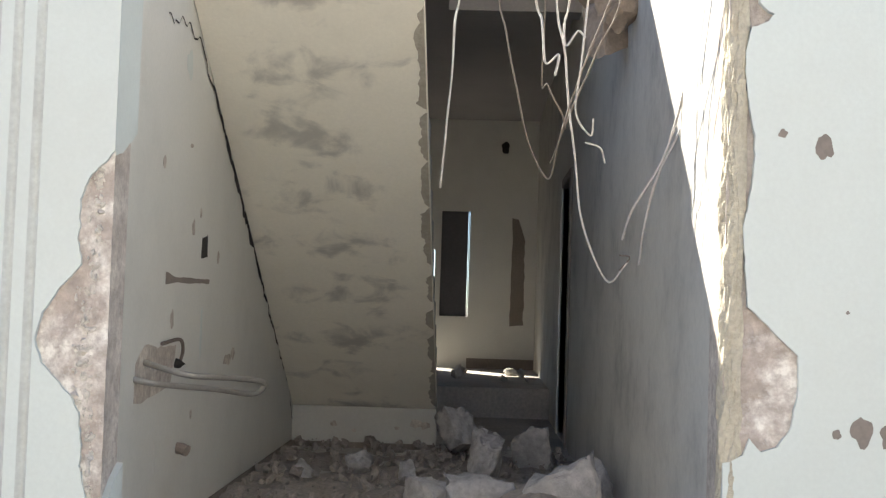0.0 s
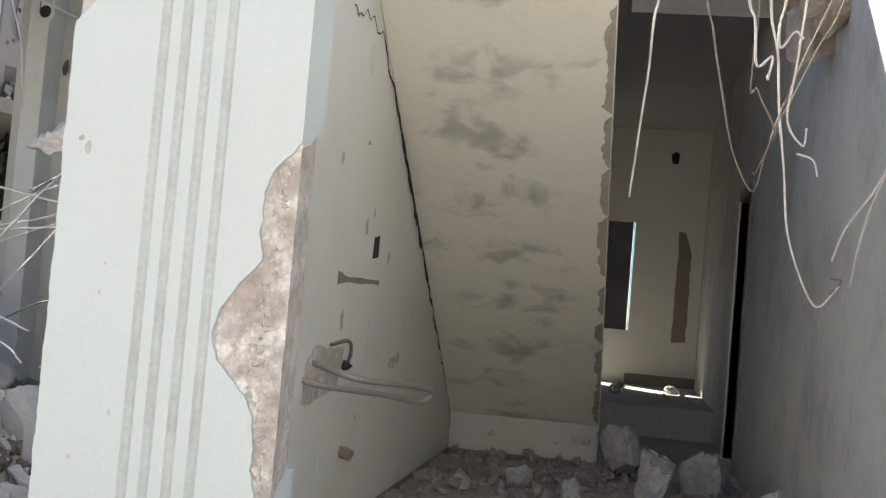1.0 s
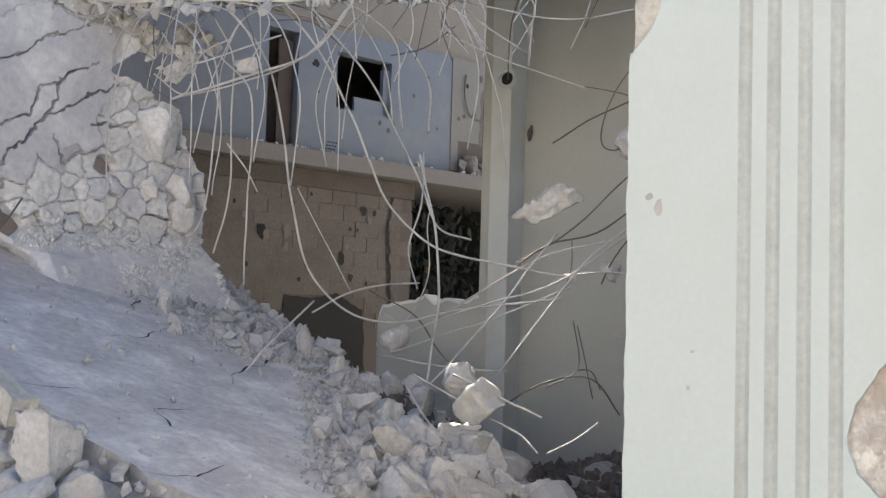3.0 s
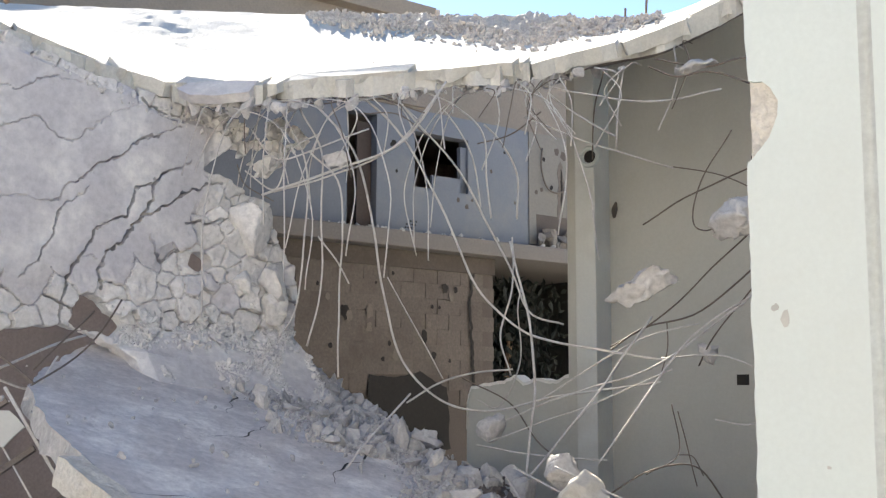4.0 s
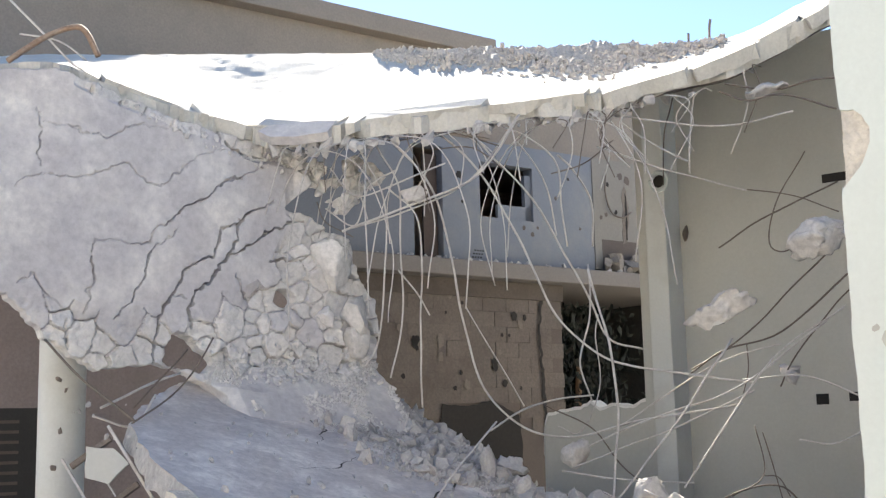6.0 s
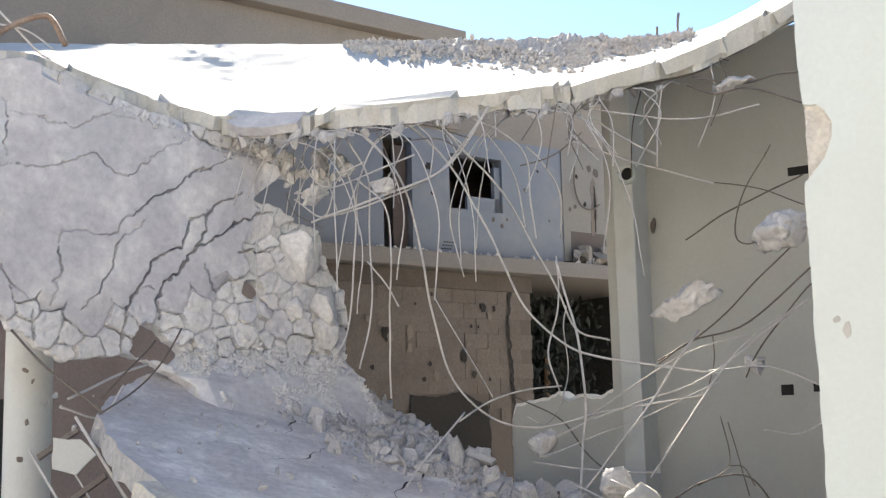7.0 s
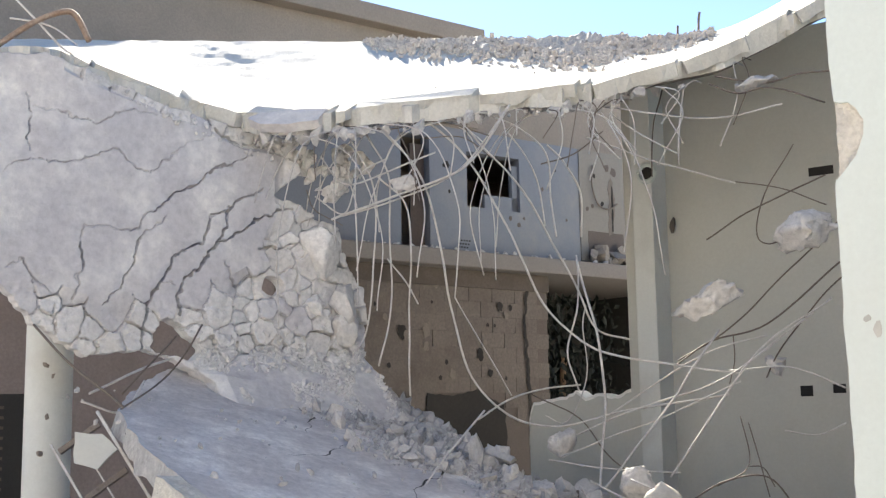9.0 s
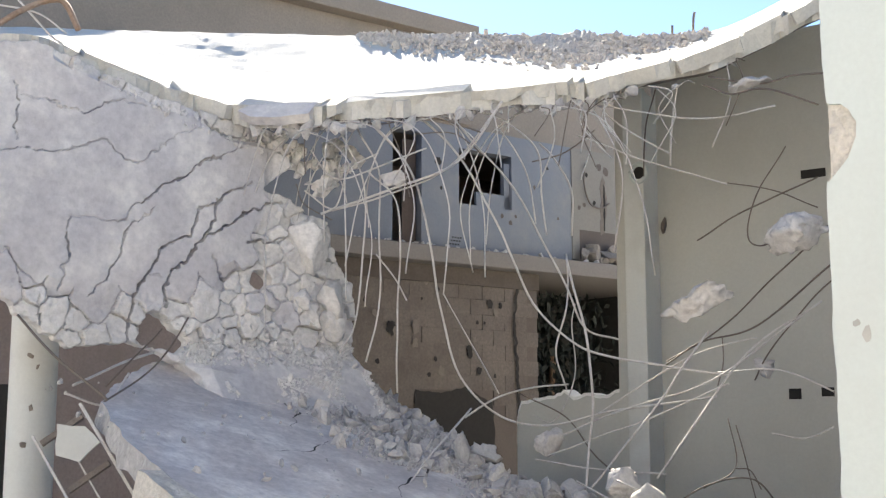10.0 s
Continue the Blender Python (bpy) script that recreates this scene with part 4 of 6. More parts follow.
while i < len(nearp) - 14:
    n_ = rr.choice((3, 5, 8, 12, 17))
    a, b = nearp[i], nearp[min(i + n_, len(nearp) - 1)]
    d = b - a
    inw = (farp[i] - a).normalized()
    drop = rr.uniform(-0.004, 0.012)
    m = plane_frame((a + b) / 2 + Vector((0, 0, 0.018 - drop)), d, inw) @ Matrix.Rotation(radians(rr.uniform(-2, 6)), 4, "X") @ Matrix.Rotation(radians(rr.gauss(0, 1.6)), 4, "Y")
    L, out_ = d.length * 0.5 - 0.001, rr.choice((0.0, 0.015, 0.03, 0.05, 0.085))
    front = ragged((-L, -out_), (L, -out_ * rr.uniform(0.5, 1.3)), 0.045, 0.030, i)
    bm = plate(bmesh.new(), front + [Vector((L, 0.12)), Vector((-L, 0.12))], m, rr.uniform(0.08, 0.11))
    inv = m.inverted()
    for v in bm.verts:
        w = inv @ v.co
        if w.z < -0.01 and w.y < 0.1:
            # the break runs unevenly down the edge
            v.co += inw * (0.03 + 0.04 * noise.noise(v.co * 7)) + Vector((0, 0, 0.035 * noise.noise(v.co * 9) + 0.018 * noise.noise(v.co * 31)))
        elif w.y < 0.1:
            v.co += Vector((0, 0, -0.012 * abs(noise.noise(v.co * 12))))
    link("edge_chunk", bm, ROOFTOP, roof)
    i += n_
# one chunk tipped over so that its clean grey side shows
m = plane_frame((-5.52, 5.93, 4.075), (0.87, 0.45, 0.02), (-0.25, 0.5, 0.75))
link("edge_chunk", plate(bmesh.new(), roughened([(-0.27, 0.02), (-0.18, -0.05), (0.02, -0.07), (0.2, -0.05), (0.25, 0.06), (0.05, 0.075), (-0.2, 0.07), (-0.27, 0.02)], 0.04, 0.008, 3.0)[:-1], m, 0.07), SLABGREY, roof, "smooth grey side of a tipped chunk")
bm = bmesh.new()
for k in range(420):
    i = rr.randrange(60, len(nearp) - 40) if k % 2 else rr.randrange(72, 112)
    t = rr.uniform(0.02, 0.55) ** (1.3 if k % 2 else 1.7)
    p = nearp[i].lerp(farp[i], t) - Vector((0, 0, 0.16 + 0.04 * rr.random()))
    rock(bm, p + Vector((0, 0, 0.03)), 0.012 + 0.05 * rr.random() ** 3, 900 + k, 2)
tagged(link("hanging_crumbs", bm, RUBBLE), "crumbs of concrete clinging under the broken roof edge", "rubble", kind="stuff")
bm = bmesh.new()
bmesh.ops.create_grid(bm, x_segments=110, y_segments=18, size=1.0)
for v in bm.verts:
    u, t = 0.65 + 0.16 * v.co.x, 0.78 + 0.22 * v.co.y
    i = int(u * (len(farp) - 1))
    f_ = u * (len(farp) - 1) - i
    p = nearp[i].lerp(nearp[i + 1], f_).lerp(farp[i].lerp(farp[i + 1], f_), t)
    edge_ = max(0, 1 - v.co.x ** 2) * max(0, min(1, (t - 0.56 - 0.2 * max(0, -v.co.x) - 0.1 * noise.noise(Vector((u * 14, 0, 1)))) / 0.25))
    p.z += -0.06 * math.sin(math.pi * t) - 0.07 + edge_ * (0.13 + 0.09 * noise.noise(p * 4) + 0.05 * noise.noise(p * 13) + 0.03 * noise.noise(p * 30))
    v.co = p
ROOFBITS = mat("beige_roof_rubble", (0.60, 0.53, 0.46), 0.95, 0.25, 40, 5.0, (0.42, 0.36, 0.31), 0.6, 0.8, piece=0.15)
tagged(link("roof_heap", bm, ROOFBITS), "grey heap of crushed concrete on the roof slab", "rubble", kind="stuff")
bm = bmesh.new()
for k in range(5200):
    u = 0.49 + 0.31 * rr.betavariate(1.4, 1.3)
    i = int(u * (len(farp) - 1))
    f_ = u * (len(farp) - 1) - i
    t = 1 - abs(rr.gauss(0, 0.19)) * math.sin(math.pi * (u - 0.47) / 0.4) - 0.01
    if t < 0.35:
        continue
    p = nearp[i].lerp(nearp[i + 1], f_).lerp(farp[i].lerp(farp[i + 1], f_), t)
    p.z += -0.06 * math.sin(math.pi * t) + (0.05 + 0.05 * noise.noise(p * 3)) * rr.uniform(0.2, 1.3) * max(0, (t - 0.5)) / 0.5 * math.sin(math.pi * (u - 0.47) / 0.4)
    rock(bm, p, rr.choice((0.008, 0.010, 0.013, 0.017, 0.022, 0.032)), 1200 + k, 1)
tagged(link("roof_rubble", bm, ROOFBITS), "grey rubble heaped on the far edge of the roof slab", "rubble", kind="stuff")
for k, (x, y, z) in enumerate(((-4.60, 9.9, 5.50), (-4.40, 9.9, 5.55))):
    rd = thing("roof_rod", (x, y, z - 0.1), "short dark steel rod standing on the roof edge", "steel rod", "rods on the roof")
    link("rod", tube(bmesh.new(), spline([(x, y, z - 0.2), (x + 0.01, y, z), (x + 0.012 * (k + 1), y, z + 0.05 + 0.03 * k)], 3), 0.011), IRON_D, rd)

# ---- hanging slab, cracked into fragments ----
HF = plane_frame((-5.75, 6.4, 0), (0.3, 0.95, 0), (0, 0, 1))
OUT = [Vector(p) for p in ((-3.4, 4.15), (-2.63, 4.16), (-2.18, 4.28), (-1.82, 4.35), (-1.48, 4.28), (-1.04, 4.14), (-0.65, 4.08), (-0.19, 4.03), (-0.08, 3.80), (-0.27, 3.64), (0.02, 3.55), (0.25, 3.44), (0.29, 3.25), (0.42, 3.06), (0.45, 2.82), (0.44, 2.55), (0.46, 2.02), (-0.35, 2.02), (-0.66, 2.10), (-0.82, 2.45), (-0.97, 2.54), (-1.15, 2.58), (-1.54, 2.55), (-1.82, 2.72), (-2.04, 2.97), (-2.59, 3.19), (-3.4, 3.3))]


def inside(p, poly):
    hit = False
    for i, a in enumerate(poly):
        b = poly[i - 1]
        if (a.y > p.y) != (b.y > p.y) and p.x < (b.x - a.x) * (p.y - a.y) / (b.y - a.y) + a.x:
            hit = not hit
    return hit


hang = thing("hanging_slab", (-5.75, 6.4, 2.5), "cracked grey concrete slab hanging down from the roof edge", "slab")
CRACKS = []


def crack(width, *pts):
    """One crack across the slab's face: its half width and its course in the slab's plane."""
    P = [np.array(p) for p in pts]
    CRACKS.extend((a, b, width * (0.55 if k in (0, len(P) - 2) else 1.0)) for k, (a, b) in enumerate(zip(P, P[1:])))


crack(0.003, (-1.86, 4.02), (-1.72, 4.01), (-1.66, 3.97), (-1.50, 3.96), (-1.36, 4.03), (-1.25, 4.07), (-1.10, 4.05))
crack(0.003, (-2.02, 3.59), (-1.94, 3.67), (-1.61, 3.70), (-1.37, 3.82), (-1.30, 3.78), (-1.23, 3.71), (-1.17, 3.69), (-0.95, 3.85), (-0.74, 4.02))
crack(0.006, (-1.21, 3.40), (-1.14, 3.45), (-1.02, 3.55), (-0.93, 3.59), (-0.69, 3.78), (-0.58, 3.80), (-0.45, 3.88))
crack(0.008, (-0.75, 3.46), (-0.62, 3.50), (-0.51, 3.59), (-0.35, 3.69))
crack(0.004, (-1.91, 4.08), (-1.89, 4.01), (-1.89, 3.80), (-1.87, 3.75))
crack(0.009, (-0.72, 4.05), (-0.66, 3.99), (-0.56, 3.96), (-0.33, 3.97))
crack(0.004, (-2.00, 3.05), (-1.90, 3.07), (-1.81, 2.98), (-1.74, 2.92))
crack(0.006, (-1.60, 2.86), (-1.56, 3.07), (-1.58, 3.22), (-1.53, 3.32))
crack(0.0035, (-1.53, 3.32), (-1.34, 3.32), (-1.22, 3.35), (-1.20, 3.42), (-1.02, 3.52))
crack(0.006, (-1.41, 2.87), (-1.33, 2.97), (-1.26, 3.07), (-1.20, 3.30), (-1.04, 3.43))
crack(0.012, (-1.17, 2.59), (-1.17, 2.77), (-1.15, 2.87), (-1.07, 3.00), (-1.01, 3.10), (-0.96, 3.21))
crack(0.009, (-0.96, 3.21), (-0.87, 3.24), (-0.79, 3.28), (-0.75, 3.46), (-0.62, 3.50))
crack(0.012, (-0.62, 3.50), (-0.63, 3.39), (-0.75, 3.20), (-0.92, 3.03), (-0.92, 2.80))
crack(0.012, (-0.68, 3.28), (-0.57, 3.33), (-0.46, 3.41), (-0.33, 3.49), (-0.15, 3.55))
crack(0.006, (-0.63, 3.19), (-0.60, 3.09), (-0.56, 3.02), (-0.44, 3.08))
crack(0.009, (-0.40, 3.25), (-0.35, 3.29), (-0.21, 3.30), (-0.07, 3.37))
crack(0.006, (-1.73, 2.74), (-1.71, 2.84))
crack(0.005, (-1.07, 3.00), (-0.96, 2.99))

BROKEN_TOP = curve([-2.1, -1.74, -1.4, -1.1, -0.9, -0.6, -0.45, -0.3, -0.2], [2.93, 2.88, 2.85, 2.92, 2.90, 2.98, 3.1, 3.35, 3.6])
LIP = curve([-2.4, -1.43, -0.91, -0.32, 0.1], [4.42, 4.27, 4.08, 3.97, 3.95])
HOLES = ((-1.0, 2.68, 0.10, 0.11), (-0.87, 2.60, 0.11, 0.06), (-0.27, 3.03, 0.07, 0.06))


def brokenness(u, v):
    w = 0.10 * noise.noise(Vector((u * 3, v * 3, 5)))
    low_ = (BROKEN_TOP(u) - v + w) / 0.16 + 0.5
    end_ = (u + 0.27 + w) / 0.12
    lip_ = (v - LIP(u) + 0.07 + w * 0.7) / 0.05 if u > -1.7 else 0.0
    return max(0.0, min(1.0, max(low_, end_, lip_))) * max(0.0, min(1.0, (v - 2.46 + w) / 0.1))


def in_slab(u, v):
    w = 0.022 * noise.noise(Vector((u * 11, v * 11, 4))) + 0.012 * noise.noise(Vector((u * 33, v * 33, 2)))
    if not inside(Vector((u + w, v + w * 0.8)), OUT):
        return False
    return all(math.hypot((u - a) / ra, (v - b) / rb) > 1 + 16 * w + 0.3 * noise.noise(Vector((u * 6, v * 6, 9))) for a, b, ra, rb in HOLES)


rr = random.Random(33)
seeds = []
for k in range(26000):
    p = np.array((rr.uniform(-2.7, 0.5), rr.uniform(2.2, 4.4)))
    if brokenness(p[0], p[1]) < 0.25 or not inside(Vector(p), OUT):
        continue
    gap_ = rr.choice((0.30, 0.24, 0.19)) if k < 2500 else rr.choice((0.06, 0.10, 0.15, 0.19))
    if all(np.hypot(*(p - q)) > (gap_ + g) * 0.52 for q, g in seeds):
        seeds.append((p, gap_))
    if len(seeds) > 420:
        break
seed_p = np.array([q for q, g in seeds])
seed_g = np.array([g for q, g in seeds])
seed_lift = np.array([rr.uniform(-1, 1) for _ in seeds])
seed_tilt = np.array([(rr.gauss(0, 0.16), rr.gauss(0, 0.16)) for _ in seeds])
PITCH = 0.0065
nodes = []
for iu in range(-370, 78):
    for iv in range(308, 680):
        u, v = iu * PITCH, iv * PITCH
        if in_slab(u, v):
            nodes.append((iu, iv))
uv = np.array(nodes, float) * PITCH
warp = np.array([tuple(noise.noise_vector(Vector((u * 6, v * 6, 1))) * 0.022 + noise.noise_vector(Vector((u * 21, v * 21, 7))) * 0.013 + noise.noise_vector(Vector((u * 55, v * 55, 3))) * 0.005)[:2] for u, v in uv])
wp = uv + warp
# distance to the nearest crack, less its half width
crack_d = np.full(len(uv), 9.0)
crack_w = np.zeros(len(uv))
cw = wp + warp * 0.6
for a, b, width in CRACKS:
    ab = b - a
    t_ = np.clip(((cw - a) @ ab) / (ab @ ab), 0, 1)
    d_ = np.hypot(*(cw - a - t_[:, None] * ab).T) - width * 0.5
    crack_w = np.where(d_ < crack_d, min(1.0, (width / 0.008) ** 1.5), crack_w)
    crack_d = np.minimum(crack_d, d_)
near_i = np.zeros(len(uv), int)
gap_f = np.zeros(len(uv))
for k in range(0, len(uv), 4000):
    dd = np.hypot(wp[k:k + 4000, None, 0] - seed_p[None, :, 0], wp[k:k + 4000, None, 1] - seed_p[None, :, 1]) - seed_g * 0.16
    order = np.argpartition(dd, 1, axis=1)[:, :2]
    d0, d1 = np.take_along_axis(dd, order, 1).T
    near_i[k:k + 4000] = np.where(d0 <= d1, order[:, 0], order[:, 1])
    gap_f[k:k + 4000] = np.abs(d1 - d0)
piece_of, height_of = {}, {}
for k, (u, v) in enumerate(uv):
    b_ = brokenness(u, v)
    h = 0.016 * noise.noise(Vector((u * 1.7, v * 1.7, 3))) + 0.003 * noise.noise(Vector((u * 14, v * 14, 3)))
    open_ = 0.0022 * (1 + 1.6 * noise.noise(Vector((u * 5, v * 5, 14))))
    h -= 0.06 * crack_w[k] * max(0.0, min(1.0, 1.3 - crack_d[k] / max(0.0004, open_)))
    h -= 0.0025 * max(0.0, 1 - max(0.0, crack_d[k]) / 0.02) ** 2
    if b_ > 0.02:
        i_ = near_i[k]
        q = uv[k] - seed_p[i_]
        edge_ = gap_f[k]
        fade = min(1.0, b_ * 1.5)
        h += fade * (0.028 * seed_lift[i_] + float(seed_tilt[i_] @ q) * 0.8 - 0.015)
        h += fade * (0.006 * noise.noise(Vector((u * 30, v * 30, 2))) + 0.010 * noise.noise(Vector((u * 12, v * 12, 8))))
        h -= fade * 0.014 * max(0.0, 1 - edge_ / 0.03) ** 2
        ajar = 0.0015 + 0.011 * max(0.0, 0.1 + noise.noise(Vector((u * 4, v * 4, 12))))
        if edge_ < ajar:
            h -= fade * 0.07 * min(1.0, 1.5 * (1 - edge_ / ajar))
    h += 1.0 * max(0.0, 2.60 - v) * max(0.0, min(1.0, (u + 0.95) / 0.25))
    key = tuple(nodes[k])
    piece_of[key] = int(near_i[k]) if b_ > 0.3 else -1
    height_of[key] = h
by_piece = {}
for iu, iv in nodes:
    if all(c in height_of for c in ((iu + 1, iv), (iu + 1, iv + 1), (iu, iv + 1))):
        by_piece.setdefault(piece_of[iu, iv], []).append((iu, iv))
quads = {c for cc in by_piece.values() for c in cc}
rim_n = {}
for iu, iv in quads:
    for a, b, side in (((iu, iv), (iu + 1, iv), (iu, iv - 1)), ((iu + 1, iv), (iu + 1, iv + 1), (iu + 1, iv)), ((iu + 1, iv + 1), (iu, iv + 1), (iu, iv + 1)), ((iu, iv + 1), (iu, iv), (iu - 1, iv))):
        if side not in quads:
            rim_n.setdefault(a, set()).add(b)
            rim_n.setdefault(b, set()).add(a)
rim_p = {k_: np.array(k_) * PITCH for k_ in rim_n}
for _ in range(4):
    rim_p = {k_: (rim_p[k_] + sum(rim_p[o] for o in nn)) / (1 + len(nn)) for k_, nn in rim_n.items()}
for piece, cc in by_piece.items():
    ids, co, fa = {}, [], []

    def node(key, back=False):
        if (key, back) not in ids:
            ids[key, back] = len(co)
            u, v = rim_p.get(key, (key[0] * PITCH, key[1] * PITCH))
            co.append(HF @ Vector((u, v, -0.13 - 0.05 * noise.noise(Vector((u * 7, v * 7, 1))) if back else height_of[key] - (0.008 if key in rim_p else 0))))
        return ids[key, back]

    for iu, iv in cc:
        ring = ((iu, iv), (iu + 1, iv), (iu + 1, iv + 1), (iu, iv + 1))
        fa.append([node(c) for c in ring])
        fa.append([node(c, True) for c in ring[::-1]])
        for a, b, side in ((0, 1, (iu, iv - 1)), (1, 2, (iu + 1, iv)), (2, 3, (iu, iv + 1)), (3, 0, (iu - 1, iv))):
            if side not in quads:
                fa.append([node(ring[b]), node(ring[a]), node(ring[a], True), node(ring[b], True)])
    me = bpy.data.meshes.new("fragment")
    me.from_pydata(co, [], fa)
    me.materials.append(SLABGREY if piece < 0 or brokenness(*seed_p[piece]) < 0.8 or (piece % 5 == 0 and seed_p[piece][1] < 3.0) else RUBBLE2)
    ob = new("cracked_face" if piece < 0 else "fragment", me)
    ob.parent = hang
    ob.matrix_parent_inverse = Matrix.Translation(hang.matrix_basis.translation).inverted()
# rounded lumps at its end, and stones caught in the bars under the lip
for k, (u, v, r) in enumerate(((0.06, 3.27, 0.150), (0.22, 2.95, 0.125), (0.27, 2.76, 0.10), (0.02, 2.92, 0.075))):
    bm = rock(bmesh.new(), HF @ Vector((u, v, 0.02)), r, 1500 + k, 4, (1.05, 1, 0.9), 0.30)
    link("lump", bm, RUBBLE2, hang, smooth=True)
for k in range(64):
    u = rr.uniform(-0.22, 0.52)
    v = 4.03 - 0.10 * rr.random() - 0.32 * rr.random() * max(0.0, 1 - abs(u - 0.15) / 0.45)
    bm = rock(bmesh.new(), HF @ Vector((u, v, rr.uniform(-0.10, 0.02))), rr.choice((0.022, 0.03, 0.04, 0.055)), 1540 + k, 3, None, 0.3, boxy=k % 2 == 0)
    link("lump", bm, RUBBLE2, hang)
bm = bmesh.new()
for k in range(420):
    u, v = rr.uniform(-1.0, 0.4), 2.46 + abs(rr.gauss(0, 0.12))
    if rr.random() < 0.35:
        u = rr.uniform(-1.4, 0.3)
        v = LIP(u) - 0.10 * rr.random()
    if in_slab(u, v):
        k_ = (int(round(u / PITCH)), int(round(v / PITCH)))
        rock(bm, HF @ Vector((u, v, height_of.get(k_, 0.0) + 0.004)), rr.choice((0.006, 0.009, 0.014, 0.022)), 1700 + k, 1)
for k in range(4200):
    u, v = rr.uniform(-0.8, 0.46), 2.62 - abs(rr.gauss(0, 0.26))
    k_ = (int(round(u / PITCH)), int(round(v / PITCH)))
    if k_ in height_of and noise.noise(Vector((u * 5, v * 5, 3))) > 0.02 - 0.35 * (u + 0.1) - 0.6 * max(0.0, v - 2.45):
        rock(bm, HF @ Vector((u, v, height_of[k_] + 0.003)), rr.choice((0.005, 0.007, 0.010, 0.014)) + (0.022 * rr.random() if k % 23 == 0 else 0), 2200 + k, 1)
tagged(link("slab_crumbs", bm, RUBBLE2), "small crumbs lodged in the broken slab", "rubble", kind="stuff")

# ---- fallen slab on the heap ----
LF = plane_frame((-6.0, 5.9, 2.4), (0.95, 0, -0.32), (0.02, 1, 0))
LOWOUT = [(-0.05, -0.62), (0.10, -0.80), (0.34, -1.09), (0.55, -1.29), (1.12, -1.56), (1.6, -1.70), (2.34, -1.84), (2.85, -1.88), (3.10, -1.84), (3.22, -1.5), (3.17, -1.05), (2.80, -0.55), (2.5, -0.1), (2.15, 0.36), (1.5, 0.85), (0.9, 1.1), (0.1, 1.45), (-0.7, 1.7), (-0.5, 0.4), (-0.25, -0.3), (-0.05, -0.62)]
low = thing("fallen_slab", (-5, 6, 1.8), "smooth grey concrete slab lying tilted on the rubble heap", "slab")
rim = roughened(LOWOUT, 0.03, 0.03, 6.0)[:-1]
bm = bmesh.new()
step = 0.075
grid = {}
for iu in range(-14, 52):
    for iv in range(-38, 25):
        p = Vector((iu * step, iv * step))
        if inside(p, rim):
            h = 0.05 * noise.noise(Vector((p.x * 0.9, p.y * 0.9, 1))) + 0.018 * noise.noise(Vector((p.x * 4, p.y * 4, 2)))
            grid[iu, iv] = bm.verts.new(LF @ Vector((p.x, p.y, h)))
for (iu, iv), v in list(grid.items()):
    q = [grid.get(k) for k in ((iu, iv), (iu + 1, iv), (iu + 1, iv + 1), (iu, iv + 1))]
    if all(q):
        bm.faces.new(q)
for v in [v for v in bm.verts if not v.link_faces]:
    bm.verts.remove(v)
edge_e = [e for e in bm.edges if len(e.link_faces) == 1]
LFI = LF.inverted()
for v in {v for e in edge_e for v in e.verts}:
    w = LFI @ v.co
    q = min(rim, key=lambda r_: (r_.x - w.x) ** 2 + (r_.y - w.y) ** 2)
    v.co = LF @ Vector((q.x, q.y, w.z))
    
r = bmesh.ops.extrude_edge_only(bm, edges=edge_e)
nrm = (LF.to_3x3() @ Vector((0, 0, 1)))
bmesh.ops.split_edges(bm, edges=edge_e)
for v in [g for g in r["geom"] if isinstance(g, bmesh.types.BMVert)]:
    v.co += noise.noise_vector(v.co * 9) * 0.03 - nrm * (0.13 + 0.03 * noise.noise(v.co * 4))
for e in bm.edges:
    e.smooth = True
ob = link("body", bm, SLABTOP, low, smooth=True)
ob.data.materials.append(HEAPDUST)
for f in ob.data.polygons:
    if abs(f.normal.dot(nrm)) < 0.7:
        f.material_index, f.use_smooth = 1, False


# fine cracks in the slab's face, drawn as strips with the shade in colour
rr = random.Random(61)
for k, run in enumerate((((0.2, 0.2), (0.7, 0.05), (1.0, -0.3)), ((1.5, 0.3), (1.75, 0.05), (1.85, -0.35), (2.0, -0.5)), ((1.9, -1.75), (2.0, -1.45), (2.25, -1.3), (2.3, -1.05)), ((2.25, -1.3), (2.6, -1.45), (2.75, -1.4)), ((2.8, -1.9), (2.9, -1.7), (2.85, -1.5)), ((1.2, -0.2), (1.35, -0.5), (1.3, -0.75)), ((3.3, -1.9), (3.2, -1.7), (3.25, -1.4)))):
    pts = roughened([Vector(p) for p in run], 0.04, 0.03, 20.0 + k)
    bm = bmesh.new()
    rows = []
    for i, p in enumerate(pts):
        t = i / (len(pts) - 1)
        w = 0.001 + 0.005 * math.sin(math.pi * t) * max(0.1, 0.5 + noise.noise(Vector((p.x * 6, p.y * 6, 4))))
        h = 0.05 * noise.noise(Vector((p.x * 0.9, p.y * 0.9, 1))) + 0.018 * noise.noise(Vector((p.x * 4, p.y * 4, 2))) + 0.006
        rows.append([bm.verts.new(LF @ Vector((p.x - w, p.y - w * 0.6, h))), bm.verts.new(LF @ Vector((p.x + w, p.y + w * 0.6, h)))])
    for r0, r1 in zip(rows, rows[1:]):
        bm.faces.new((r0[0], r0[1], r1[1], r1[0]))
    link("crack", bm, DARK, low, "thin dark strip for a shaded crack")


EDGE_X = curve([3.2, 3.9, 4.4, 4.85, 5.35, 5.8, 6.4], [-2.73, -2.73, -2.70, -2.92, -3.3, -3.63, -4.1])
EDGE_Y = curve([-5.6, -3.78, -3.23, -2.77, -2.4], [4.66, 4.0, 3.92, 3.9, 3.9])


